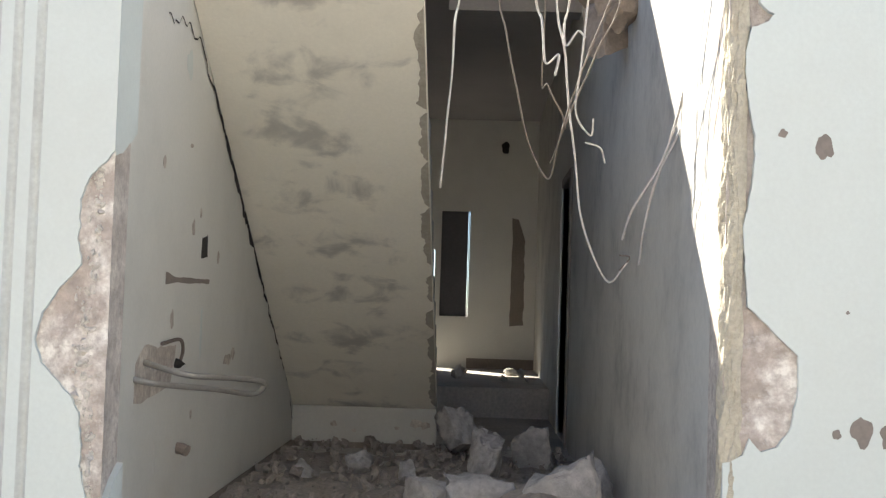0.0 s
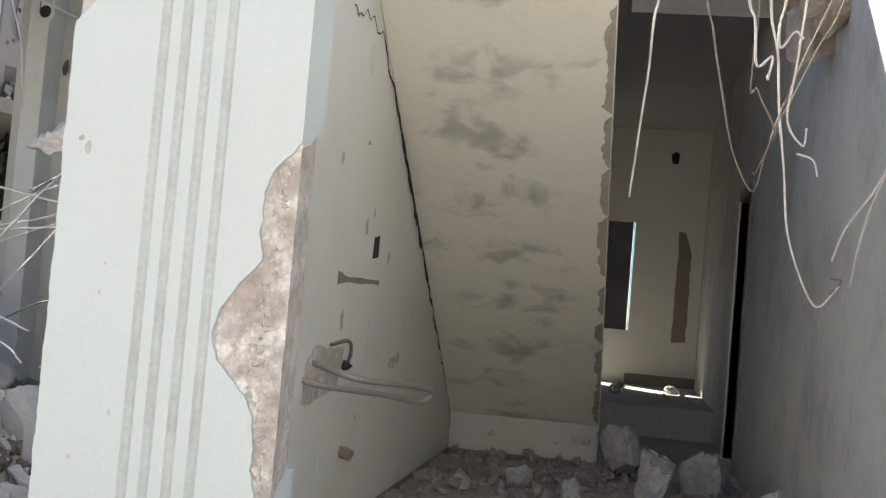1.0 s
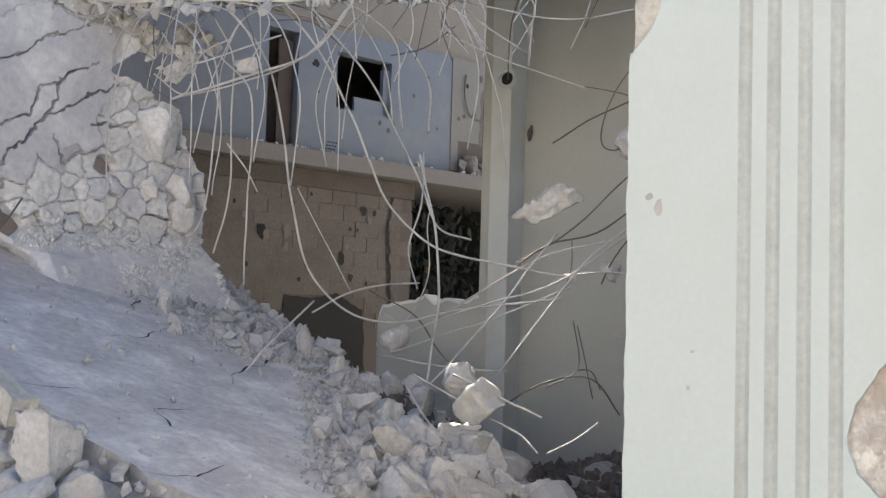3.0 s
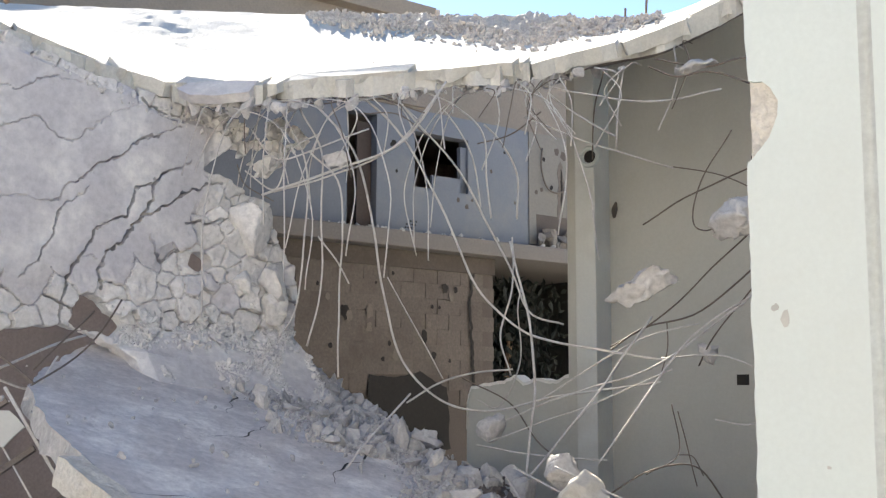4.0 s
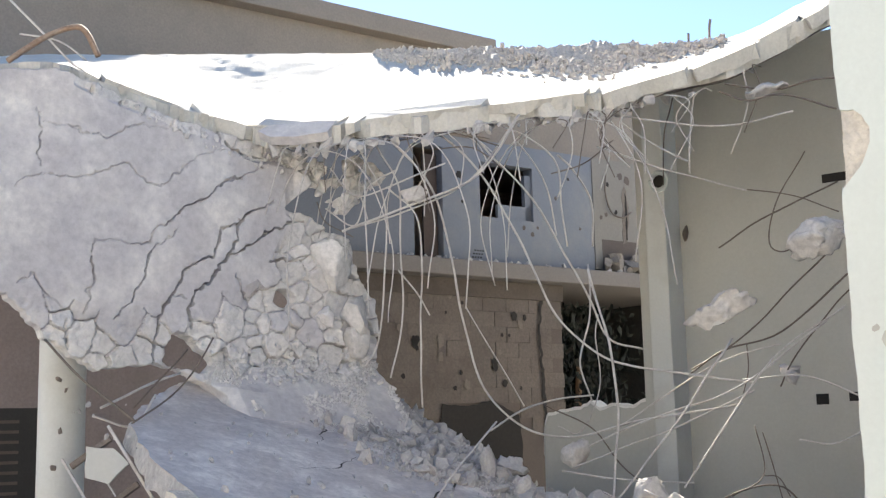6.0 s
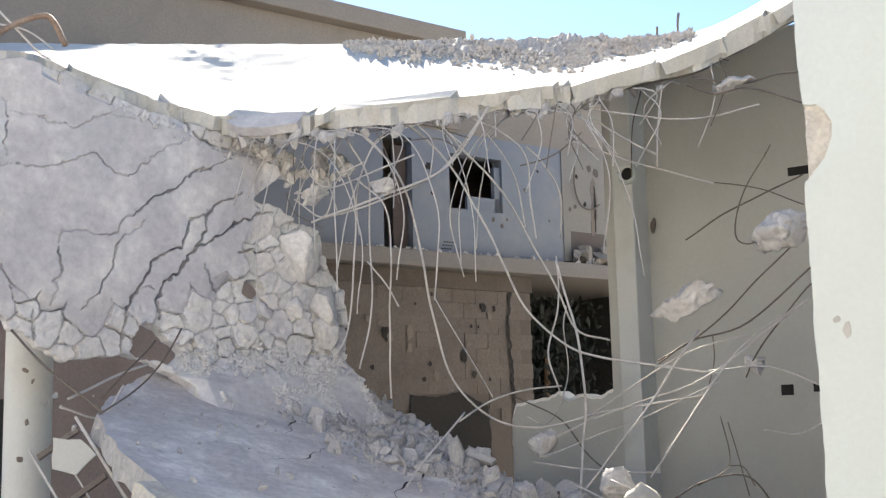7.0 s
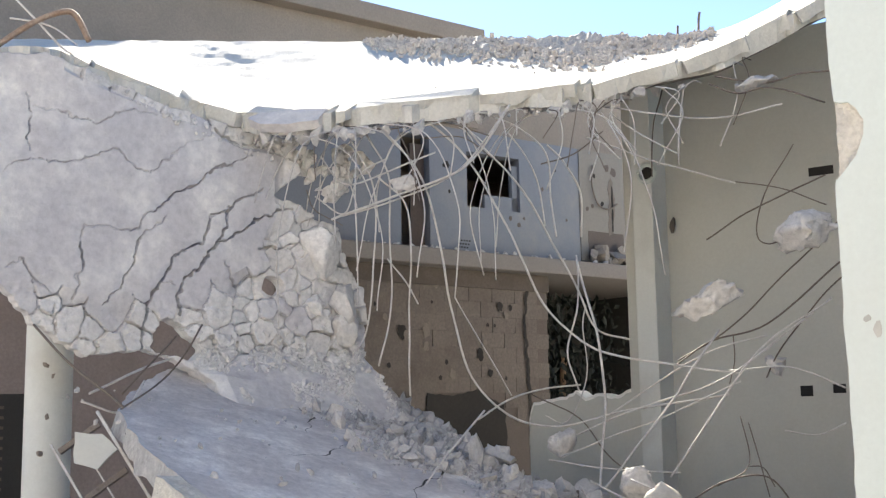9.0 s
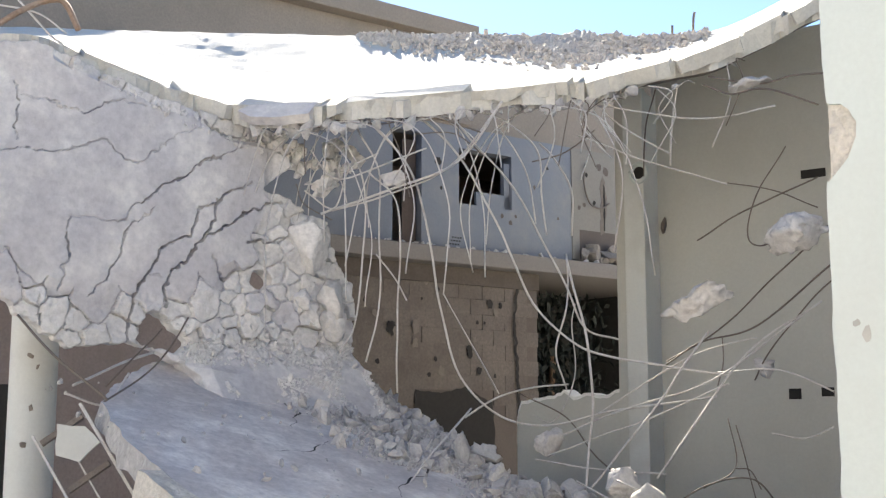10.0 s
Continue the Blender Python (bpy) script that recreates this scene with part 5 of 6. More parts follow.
def slab_z(x):
    return 2.4 - (x + 6.0) * 0.337


def heap(x, y):
    h = 0.5 + 0.65 * math.exp(-((x + 3.2) ** 2 / 0.9 + (y - 5.9) ** 2 / 1.2)) + 1.5 * math.exp(-((x + 6.2) ** 2 / 5 + (y - 7.6) ** 2 / 2.2))
    h += 0.55 * math.exp(-((x + 3.0) ** 2 / 0.8 + (y - 5.0) ** 2 / 0.9))
    h += 0.62 * max(0, min(1, (y - 6.6) / 2.6)) * max(0, min(1, (x + 4.2) / 0.8))
    if 4.2 < y < 6.8 and x > EDGE_X(y):
        h = max(h, slab_z(EDGE_X(y)) - 0.02 - 0.55 * (x - EDGE_X(y)) - 1.2 * max(0, x - EDGE_X(y) - 0.55))
    if -7 < x < -2.4:
        h = min(h, slab_z(x) - 0.2 if 3.0 < y < 7.2 and x < EDGE_X(y) + 0.05 else h)
    return h


bm = bmesh.new()
bmesh.ops.create_grid(bm, x_segments=90, y_segments=80, size=1.0)
for v in bm.verts:
    x, y = -5.0 + 4.0 * v.co.x, 6.4 + 3.5 * v.co.y
    z = heap(x, y) + 0.07 * noise.noise(Vector((x * 2.3, y * 2.3, 0))) + 0.035 * noise.noise(Vector((x * 8, y * 8, 4)))
    v.co = Vector((x, y, z))
tagged(link("rubble_heap", bm, HEAPDUST), "heap of grey dust and broken concrete", "rubble", kind="stuff")

# gravel spilling along the upper side of the slab
bm = bmesh.new()
rr = random.Random(44)
line = [Vector(p) for p in ((-0.9, 1.75), (0.1, 1.35), (0.9, 1.0), (1.5, 0.75), (2.2, 0.3), (2.55, -0.15), (2.9, -0.6), (3.3, -1.1))]
for k in range(17000):
    t = rr.random() * (len(line) - 1)
    i = min(int(t), len(line) - 2)
    p = line[i].lerp(line[i + 1], t - i)
    d = (line[i + 1] - line[i]).normalized()
    side = Vector((d.y, -d.x))
    w = rr.gauss(0.25, 0.27) if t < 3.6 else rr.gauss(-0.02, 0.12)
    if w > 0.75 and rr.random() < 0.6:
        continue
    p = p - side * (-w) * 1.0
    big = rr.random()
    s = 0.007 + 0.018 * big ** 3 + (0.03 if big > 0.985 else 0)
    hs = 0.05 * noise.noise(Vector((p.x * 0.9, p.y * 0.9, 1))) + 0.018 * noise.noise(Vector((p.x * 4, p.y * 4, 2)))
    q = LF @ Vector((p.x, p.y, hs + s * 0.35 + 0.002 + (0.0 if w > 0 else 0.35 * w)))
    rock(bm, q, s, 2500 + k, 1)
tagged(link("gravel", bm, RUBBLE), "pale broken concrete gravel spilling over the slab", "gravel", kind="stuff")
# small dust crumbs lying on the slab
bm = bmesh.new()
for k in range(130):
    p = Vector((rr.uniform(0.2, 2.9), rr.uniform(-1.6, 0.5)))
    rock(bm, LF @ Vector((p.x, p.y, 0.01)), rr.choice((0.006, 0.009, 0.013, 0.02)), 6200 + k, 1)
tagged(link("slab_dust", bm, RUBBLE), "scattered crumbs lying on the slab", "crumbs", kind="stuff")


SMALL = bmesh.new()


def lump(x, y, z, r, seed, flat=None, material=None, label="broken lump of pale concrete", group="concrete lumps"):
    if r < 0.055 and material is None:
        return rock(SMALL, (x, y, z), r, seed, 2 if r > 0.03 else 1)
    ob = link("concrete_lump", rock(bmesh.new(), (0, 0, 0), r, seed, 4 if r > 0.075 else 3, flat, 0.36, boxy=seed % 4 != 0), material or RUBBLE, smooth=r > 0.07)
    ob.location = (x, y, z)
    return tagged(ob, label, "rubble", group)


rr = random.Random(55)
k = 0
while k < 300:
    x, y = rr.uniform(-4.1, -1.75), rr.uniform(4.2, 7.0)
    if x < EDGE_X(y) + 0.12:
        continue
    r = rr.choice((0.03, 0.035, 0.04, 0.05, 0.06, 0.08, 0.11))
    lump(x, y, heap(x, y) + r * 0.45, r, 7000 + k)
    k += 1
for k in range(46):
    t = rr.random()
    u, v = 0.9 + 2.1 * t + rr.gauss(0.08, 0.10), 1.25 - 1.9 * t + abs(rr.gauss(0.12, 0.16))
    r = rr.choice((0.03, 0.04, 0.05, 0.06, 0.08))
    q = LF @ Vector((u, v, r * 0.5))
    if not inside(Vector((u, v)), rim):
        q.z = heap(q.x, q.y) + r * 0.35
    lump(q.x, q.y, q.z, r, 7300 + k)
bm = bmesh.new()
for k in range(3400):
    x, y = rr.uniform(-4.2, -2.6), rr.uniform(4.2, 6.8)
    if x < EDGE_X(y):
        continue
    rock(bm, (x, y, heap(x, y) + 0.015), rr.choice((0.012, 0.02, 0.03, 0.04)), 8000 + k, 1)
tagged(link("heap_gravel", bm, RUBBLE), "small stones on the rubble heap", "gravel", kind="stuff")
# darker than the heap's stones: the bay floor's shade put in colour
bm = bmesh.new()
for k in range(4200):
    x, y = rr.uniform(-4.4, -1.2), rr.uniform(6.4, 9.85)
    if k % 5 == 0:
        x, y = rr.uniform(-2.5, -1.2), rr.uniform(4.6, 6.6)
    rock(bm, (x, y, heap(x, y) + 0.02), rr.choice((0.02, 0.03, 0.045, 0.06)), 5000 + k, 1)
tagged(link("brown_gravel", bm, mat("shaded_debris", (0.17, 0.14, 0.122), 0.97, 0.3, 30, 4.0, (0.10, 0.08, 0.07), 0.6, 0.9, piece=0.3)), "brown rubble on the bay floor, shade put into its colour", "gravel", kind="stuff")
for k in range(50):
    t = rr.random()
    u, v = 1.9 + 1.6 * t, -1.80 - 0.08 * t + rr.gauss(-0.12, 0.06)
    r = rr.choice((0.02, 0.03, 0.05, 0.07))
    q = LF @ Vector((u, v, -0.18))
    lump(q.x, q.y, q.z, r, 7500 + k)
for k in range(40):
    v = rr.uniform(-1.9, -0.4)
    u = min(3.5, 2.98 - 0.75 * (v + 0.6)) + abs(rr.gauss(0, 0.1))
    r = rr.choice((0.03, 0.04, 0.05, 0.07, 0.1))
    q = LF @ Vector((u, v, r * 0.2))
    lump(q.x, q.y, q.z, r, 7700 + k)
# single large pieces
for k, (x, y, z, r, fl) in enumerate(((-3.10, 4.95, 1.22, 0.15, (0.8, 1, 1)), (-2.90, 5.06, 1.25, 0.17, (1.1, 1, 0.8)), (-2.70, 4.93, 1.10, 0.17, (1.2, 1, 0.7)), (-2.95, 5.45, 1.35, 0.13, (1, 1, 1)), (-3.2, 5.6, 1.48, 0.13, (1, 1, 1)), (-3.05, 5.9, 1.35, 0.15, (1, 1, 1)), (-3.4, 4.6, 1.1, 0.13, (1, 1, 0.8)), (-2.45, 5.0, 1.0, 0.12, (1, 1, 0.8)), (-2.2, 5.5, 0.95, 0.12, (1, 1, 0.8)), (-3.3, 6.2, 1.45, 0.12, (1, 1, 1)), (-4.23, 7.05, 1.98, 0.09, (1, 1, 1)), (-3.38, 6.35, 1.80, 0.09, (1, 1, 1.1)))):
    lump(x, y, z, r, 9000 + k, fl, RUBBLE, "large angular lump of broken concrete on the heap", "large lumps")
lump(-3.02, 6.12, 1.36, 0.17, 9144, (0.9, 0.9, 1.1), CONCRETE, "grey wedge of broken concrete leaning on the heap", "large lumps")
bm = rock(bmesh.new(), (0, 0, 0), 0.13, 9111, 4, (0.95, 0.85, 0.95), 0.15, boxy=True)
face = Vector((0.47, -0.88, 0.06)).normalized()
across = face.cross(Vector((0, 0, 1))).normalized() * -1
for v in bm.verts:
    for a_, b_, r_ in ((-0.05, -0.02, 0.026), (0.045, 0.012, 0.032)):
        if v.co.dot(face) > 0.0:
            q = Vector((v.co.dot(across) - a_, v.co.z - b_))
            v.co -= face * 0.045 * math.exp(-(q.length / r_) ** 2)
    v.co += noise.noise_vector(v.co * 14) * 0.012 + noise.noise_vector(v.co * 40) * 0.004
ob = link("limestone_lump", bm, PALEROCK, smooth=True)
ob.location = (-3.14, 6.18, 1.69)
tagged(ob, "pale cream limestone lump with hollows on the heap", "rubble", "pale stones")
# curved broken ring of concrete at the foot of the pillar
ringm = thing("broken_concrete_ring", (-2.6, 5.7, 1.2), "curved broken piece of grey concrete", "concrete piece")
bm = bmesh.new()
pts = [Vector((-2.75 + 0.36 * math.cos(a), 5.62 + 0.12 * math.sin(a * 0.7), 1.02 + 0.34 * math.sin(a))) for a in [(-1.7 + 2.7 * i / 16) for i in range(17)]]
tube(bm, pts, 0.13, 10)
for v in bm.verts:
    v.co += noise.noise_vector(v.co * 6) * 0.025
link("arc", bm, CONCRETE, ringm)

# lumps hanging in the bars
for nm, x, y, z, r, fl, sd in (("a", -3.36, 7.45, 2.85, 0.165, (1.4, 0.8, 0.62), 9201), ("b", -2.66, 7.24, 3.21, 0.185, (1.2, 0.8, 0.72), 9202), ("c", -3.07, 7.70, 2.45, 0.06, (1, 1, 1), 9203), ("d", -3.00, 7.34, 4.14, 0.10, (1.4, 0.8, 0.5), 9204), ("e", -5.06, 6.55, 3.66, 0.09, (1.4, 0.8, 0.7), 9205)):
    bm = bmesh.new()
    rock(bm, (0, 0, 0), r, sd, 4 if r > 0.15 else 3, (1, 1, 1), 0.3)
    for v in bm.verts:
        c = v.co.copy()
        c = Vector((c.x * fl[0], c.y * fl[1], c.z * fl[2]))
        c.z += 0.4 * c.x * (nm == "a")
        c += noise.noise_vector(c * 9) * 0.02 + noise.noise_vector(c * 22) * 0.02 + noise.noise_vector(c * 48) * 0.008
        v.co = c
    ob = link("hanging_lump", bm, RUBBLE2 if nm in "ab" else RUBBLE, smooth=True)
    ob.location = (x, y, z)
    tagged(ob, "crumbly concrete lump caught in the steel bars", "rubble", "hanging lumps")

# rubble under and before the fallen slab
def before(x, y):
    low_ = 0.55 + 0.6 * max(0, min(1, (y - 3.0) / 1.6)) * max(0, min(1, (x + 5.8) / 1.5)) - 0.25 * max(0, x + 2.9)
    bank = slab_z(x) - 0.03 - 0.75 * max(0, 3.95 - y) - 0.8 * max(0, x + 2.98)
    k = max(0, min(1, (x + 4.05) / 0.4)) * max(0, min(1, (y - 3.1) / 0.5))
    return low_ + k * max(0, bank - low_)


bm = bmesh.new()
bmesh.ops.create_grid(bm, x_segments=50, y_segments=40, size=1.0)
for v in bm.verts:
    x, y = -4.0 + 2.0 * v.co.x, 3.6 + 1.2 * v.co.y
    v.co = Vector((x, y, before(x, y) - 0.04 + 0.06 * noise.noise(Vector((x * 3, y * 3, 0))) + 0.03 * noise.noise(Vector((x * 9, y * 9, 4))) - 0.4 * max(0, -v.co.y - 0.6)))
tagged(link("fore_heap", bm, HEAPDUST), "dusty rubble before the fallen slab", "rubble", kind="stuff")
bm = bmesh.new()
for k in range(700):
    x, y = rr.uniform(-5.4, -2.2), rr.uniform(3.0, 4.75)
    rock(bm, (x, y, before(x, y)), rr.choice((0.012, 0.02, 0.03, 0.04)), 9800 + k, 1)
tagged(link("fore_gravel", bm, RUBBLE), "broken stones before the fallen slab", "gravel", kind="stuff")
for k in range(150):
    x, y = rr.uniform(-4.5, -2.3), rr.uniform(3.2, 4.6)
    r = rr.choice((0.03, 0.04, 0.05, 0.07, 0.09, 0.11))
    if y > EDGE_Y(x) - 0.12 and y > 3.0:
        y = EDGE_Y(x) - 0.06 - 0.5 * rr.random()
    lump(x, y, before(x, y) + r * 0.4, r, 9300 + k)
for k in range(70):
    x, y = rr.uniform(-2.88, -2.3), rr.uniform(3.95, 4.75)
    r = rr.choice((0.03, 0.04, 0.05, 0.06, 0.08, 0.11))
    lump(x, y, before(x, y) + r * 0.35, r, 9700 + k)
sheet = thing("cream_panel", (-5.3, 4.8, 1.2), "dusty cream board lying under the slab", "board")
link("board", boxes((-0.9, 0.55, -0.5, 0.0, -0.02, 0.0), bevel=0.004, m=plane_frame((-5.0, 4.55, 1.55), (0.8, -0.6, 0.02), (-0.35, -0.5, 0.75))), CREAM, sheet)
tub = thing("plaster_block", (-4.5, 4.4, 1.6), "cream broken plaster block along the slab edge", "plaster block")
bm = bmesh.new()
bmesh.ops.create_cube(bm, size=1.0)
bmesh.ops.subdivide_edges(bm, edges=bm.edges[:], cuts=7, use_grid_fill=True)
M_ = plane_frame(LF @ Vector((1.82, -1.80, -0.04)), LF.to_3x3() @ Vector((0.97, -0.2, 0)), LF.to_3x3() @ Vector((0.2, 0.97, 0)))
for v in bm.verts:
    c = M_ @ Vector((v.co.x * 0.62, v.co.y * 0.11, v.co.z * 0.12))
    v.co = c + noise.noise_vector(c * 7) * 0.025 + noise.noise_vector(c * 25) * 0.008
link("block", bm, CRUMBPALE, tub)
grl = thing("window_grille", (-5.4, 4.4, 1.9), "bent white window frame with rusty bars", "window grille")
GM = plane_frame((-5.50, 4.36, 1.86), (0.62, 0.1, -0.75), (0.55, 0.5, 0.6))
for nm_, sp in (("frame_bar", (-0.25, 0.75, -0.006, 0.006, -0.006, 0.006)), ("frame_bar", (-0.25, 0.75, 0.275, 0.29, -0.008, 0.008)), ("cross_bar", (-0.2, -0.17, 0.02, 0.26, -0.01, 0.01)), ("cross_bar", (0.1, 0.13, 0.02, 0.26, -0.01, 0.01)), ("cross_bar", (0.4, 0.43, 0.02, 0.26, -0.01, 0.01)), ("slat", (-0.2, 0.7, 0.13, 0.138, -0.004, 0.004))):
    link(nm_, boxes(sp, m=GM), IRON if nm_ != "cross_bar" else IRON_D, grl)
link("torn_sheet", plate(bmesh.new(), roughened([(-0.22, 0.14), (-0.08, 0.06), (0.03, 0.14), (0.0, 0.27), (-0.12, 0.25), (-0.22, 0.14)], 0.05, 0.015, 2.0)[:-1], GM @ Matrix.Translation((0, 0, 0.02)), 0.01), CREAM, grl)

lc = thing("side_column", (-7.5, 5.62, GROUND), "white round concrete column with dark nicks", "column")
CM = Matrix.Translation((-7.50, 5.62, 0)) @ Matrix.Rotation(radians(25), 4, "Z")
bm = bmesh.new()
tube(bm, [CM @ Vector((0, 0, GROUND + (4.4 - GROUND) * i / 12)) for i in range(13)], 0.16, 28)
link("shaft", bm, COLUMN, lc, smooth=True)
for k, (z, a_) in enumerate(((2.55, -1.2), (2.48, -0.9), (2.2, -1.1), (1.95, -1.3))):
    p = CM @ Vector((0.157 * math.cos(a_), 0.157 * math.sin(a_), z))
    link("nick", rock(bmesh.new(), p, 0.022, 70 + k, 2), BEAM, lc)

# pipe elbow on the roof edge
elb = thing("roof_pipe", (-6.0, 4.4, 4.3), "rusty bent pipe elbow on the roof edge", "pipe")
link("elbow", tube(bmesh.new(), spline([(-6.14, 4.25, 4.25), (-6.02, 4.40, 4.40), (-5.90, 4.50, 4.46), (-5.86, 4.56, 4.44), (-5.82, 4.62, 4.30)], 5), 0.017, 8), mat("rusty_pipe", (0.30, 0.20, 0.14), 0.7, 0.25, 60, 8.0, (0.45, 0.40, 0.35), 0.5, 0.4, metal=0.2), elb, smooth=True)

# ---- rubble in the passage ----
bm = bmesh.new()
bmesh.ops.create_grid(bm, x_segments=50, y_segments=60, size=1.0)
for v in bm.verts:
    x, y = (LWALL + RWALL) / 2 + (RWALL - LWALL) / 2 * 0.995 * v.co.x, 7.0 + 2.7 * v.co.y
    h = 0.05 + 0.05 * noise.noise(Vector((x * 3, y * 3, 1))) + 0.03 * noise.noise(Vector((x * 9, y * 9, 2)))
    h += 0.27 * math.exp(-((x - 0.95) ** 2 / 0.16 + (y - 5.5) ** 2 / 0.9)) + 0.14 * math.exp(-((x - 0.6) ** 2 / 0.2 + (y - 6.8) ** 2 / 0.8))
    v.co = Vector((x, y, FLOOR - 0.03 + max(0.02, h) - (0.12 if y > 9.2 else 0)))
tagged(link("passage_rubble", bm, BROWNBITS), "trodden dust and rubble on the passage floor", "rubble", kind="stuff")
bm = bmesh.new()
for k in range(900):
    x, y = rr.uniform(LWALL + 0.05, RWALL - 0.05), rr.uniform(5.0, 9.55)
    rock(bm, (x, y, FLOOR + 0.05 + 0.02 * rr.random()), rr.choice((0.008, 0.012, 0.018, 0.025, 0.04)), 10000 + k, 1)
tagged(link("passage_gravel", bm, BROWNBITS), "broken plaster bits on the passage floor", "gravel", kind="stuff")
for k, (x, y, z, r, fl) in enumerate(((0.60, 7.4, 0.94, 0.19, (1.2, 1, 0.6)), (0.46, 9.0, 1.0, 0.17, (1, 0.9, 0.9)), (0.95, 8.6, 0.92, 0.17, (1.3, 1, 0.45)), (1.0, 5.75, 0.93, 0.24, (1.35, 1.2, 0.5)), (0.62, 6.2, 0.89, 0.19, (1.3, 1.2, 0.5)), (-0.25, 8.1, 0.85, 0.11, (1, 1, 0.6)), (-0.6, 7.9, 0.84, 0.08, (1, 1, 0.6)), (0.3, 6.6, 0.9, 0.15, (1, 1, 0.7)), (1.15, 6.3, 1.0, 0.17, (1, 1, 0.9)), (0.1, 7.6, 0.86, 0.09, (1, 1, 0.7)))):
    lump(x, y, z, r, 9501 + 4 * k, fl, HEAPDUST, "pale broken concrete block on the passage floor", "passage blocks")
for k in range(14):
    x, y = rr.uniform(-0.2, 1.2), rr.uniform(13.0, 15.8)
    lump(x, y, 1.13, rr.choice((0.04, 0.06, 0.08)), 9600 + k, (1.2, 1, 0.6), PALEROCK, "bit of debris on the sunlit far floor", "far debris")


tagged(link("small_rubble", SMALL, RUBBLE), "small broken concrete stones over the heap", "rubble", kind="stuff")


# ---- steel bars ----
def bar(radius, pts, material, label, group, name="steel_bar"):
    radius *= 0.72
    run = spline(pts, 7)
    for i, p in enumerate(run):
        p += noise.noise_vector(p * 3.1) * 0.012
    ob = link(name, tube(bmesh.new(), run, radius), material, smooth=True)
    return tagged(ob, label, "steel bar", group)


def pale_bar(radius, *pts):
    return bar(radius, pts, IRON, "thin bent steel bar, pale with concrete dust, hanging from the slab", "bent bars")


def dark_bar(radius, *pts):
    return bar(radius * 0.8, pts, IRON_D, "thin bent steel bar, dark with rust, hanging from the slab", "bent bars")


pale_bar(0.011, (-5.23, 6.42, 4.10), (-5.04, 6.60, 3.82), (-4.95, 6.71, 3.48), (-4.89, 6.80, 2.89), (-4.78, 6.87, 2.41), (-4.55, 6.98, 2.15), (-4.26, 7.11, 2.09), (-3.84, 7.30, 2.19), (-3.30, 7.51, 2.27))
pale_bar(0.011, (-4.89, 6.56, 4.07), (-4.69, 6.74, 3.82), (-4.51, 6.92, 3.38), (-4.36, 7.05, 2.92), (-4.14, 7.16, 2.64), (-3.86, 7.28, 2.51), (-3.23, 7.54, 2.40))
pale_bar(0.01, (-4.75, 6.64, 4.14), (-4.65, 6.82, 3.93), (-4.47, 7.07, 3.62), (-4.27, 7.34, 3.03), (-4.18, 7.46, 2.73), (-4.01, 7.61, 2.65))
pale_bar(0.011, (-4.04, 6.97, 3.12), (-3.92, 6.97, 2.69), (-3.84, 6.92, 2.28), (-3.81, 6.82, 2.01), (-3.79, 6.70, 1.73))
pale_bar(0.009, (-5.36, 6.34, 3.99), (-5.27, 6.46, 3.71), (-5.27, 6.51, 3.38), (-5.36, 6.50, 2.75), (-5.42, 6.43, 2.55))
pale_bar(0.009, (-5.27, 6.41, 4.01), (-5.18, 6.53, 3.75), (-5.20, 6.57, 3.38), (-5.22, 6.59, 2.90), (-5.29, 6.55, 2.49))
pale_bar(0.009, (-5.19, 6.42, 3.73), (-5.04, 6.56, 3.49), (-5.07, 6.60, 2.89), (-5.07, 6.60, 2.29))
pale_bar(0.008, (-5.20, 6.54, 3.19), (-5.12, 6.62, 3.04), (-5.06, 6.69, 2.89))
pale_bar(0.012, (-4.27, 6.61, 4.08), (-4.62, 6.64, 3.76), (-5.01, 6.55, 3.63), (-5.52, 6.35, 3.46))
pale_bar(0.009, (-4.36, 6.68, 4.07), (-4.69, 6.67, 3.75), (-5.10, 6.54, 3.58), (-5.46, 6.39, 3.48))
pale_bar(0.009, (-4.33, 7.49, 3.23), (-4.33, 7.49, 2.89), (-4.39, 7.44, 2.59), (-4.32, 7.45, 2.32))
dark_bar(0.009, (-2.46, 7.29, 3.27), (-2.86, 7.41, 2.98), (-3.27, 7.50, 2.68), (-3.65, 7.57, 2.49))
dark_bar(0.01, (-2.49, 7.32, 3.02), (-2.98, 7.40, 2.69), (-3.37, 7.47, 2.61), (-3.66, 7.56, 2.46))
dark_bar(0.009, (-2.48, 7.33, 2.94), (-2.73, 7.48, 2.78), (-3.00, 7.62, 2.53), (-3.15, 7.78, 2.37))
pale_bar(0.009, (-2.60, 7.42, 2.81), (-2.98, 7.20, 2.51), (-3.29, 6.97, 2.01), (-3.38, 6.81, 1.80))
pale_bar(0.009, (-2.74, 7.48, 2.74), (-3.27, 7.38, 2.37), (-3.73, 7.24, 2.21), (-4.20, 7.06, 2.01))
pale_bar(0.008, (-3.06, 7.59, 2.62), (-3.40, 7.53, 2.55), (-3.75, 7.45, 2.35), (-4.11, 7.35, 2.12))
pale_bar(0.01, (-3.29, 7.39, 2.67), (-3.55, 7.01, 2.11), (-3.72, 6.63, 1.75))
pale_bar(0.008, (-3.19, 7.44, 2.35), (-3.72, 7.21, 2.10), (-4.18, 6.96, 1.91))
pale_bar(0.008, (-2.57, 7.45, 2.29), (-2.90, 7.50, 2.42), (-3.29, 7.51, 2.42))
pale_bar(0.009, (-3.42, 7.01, 1.82), (-3.88, 6.89, 1.85), (-4.19, 6.83, 1.89))
dark_bar(0.009, (-4.60, 7.29, 2.30), (-4.25, 7.31, 2.14), (-4.02, 7.24, 1.93), (-3.81, 7.15, 1.79))
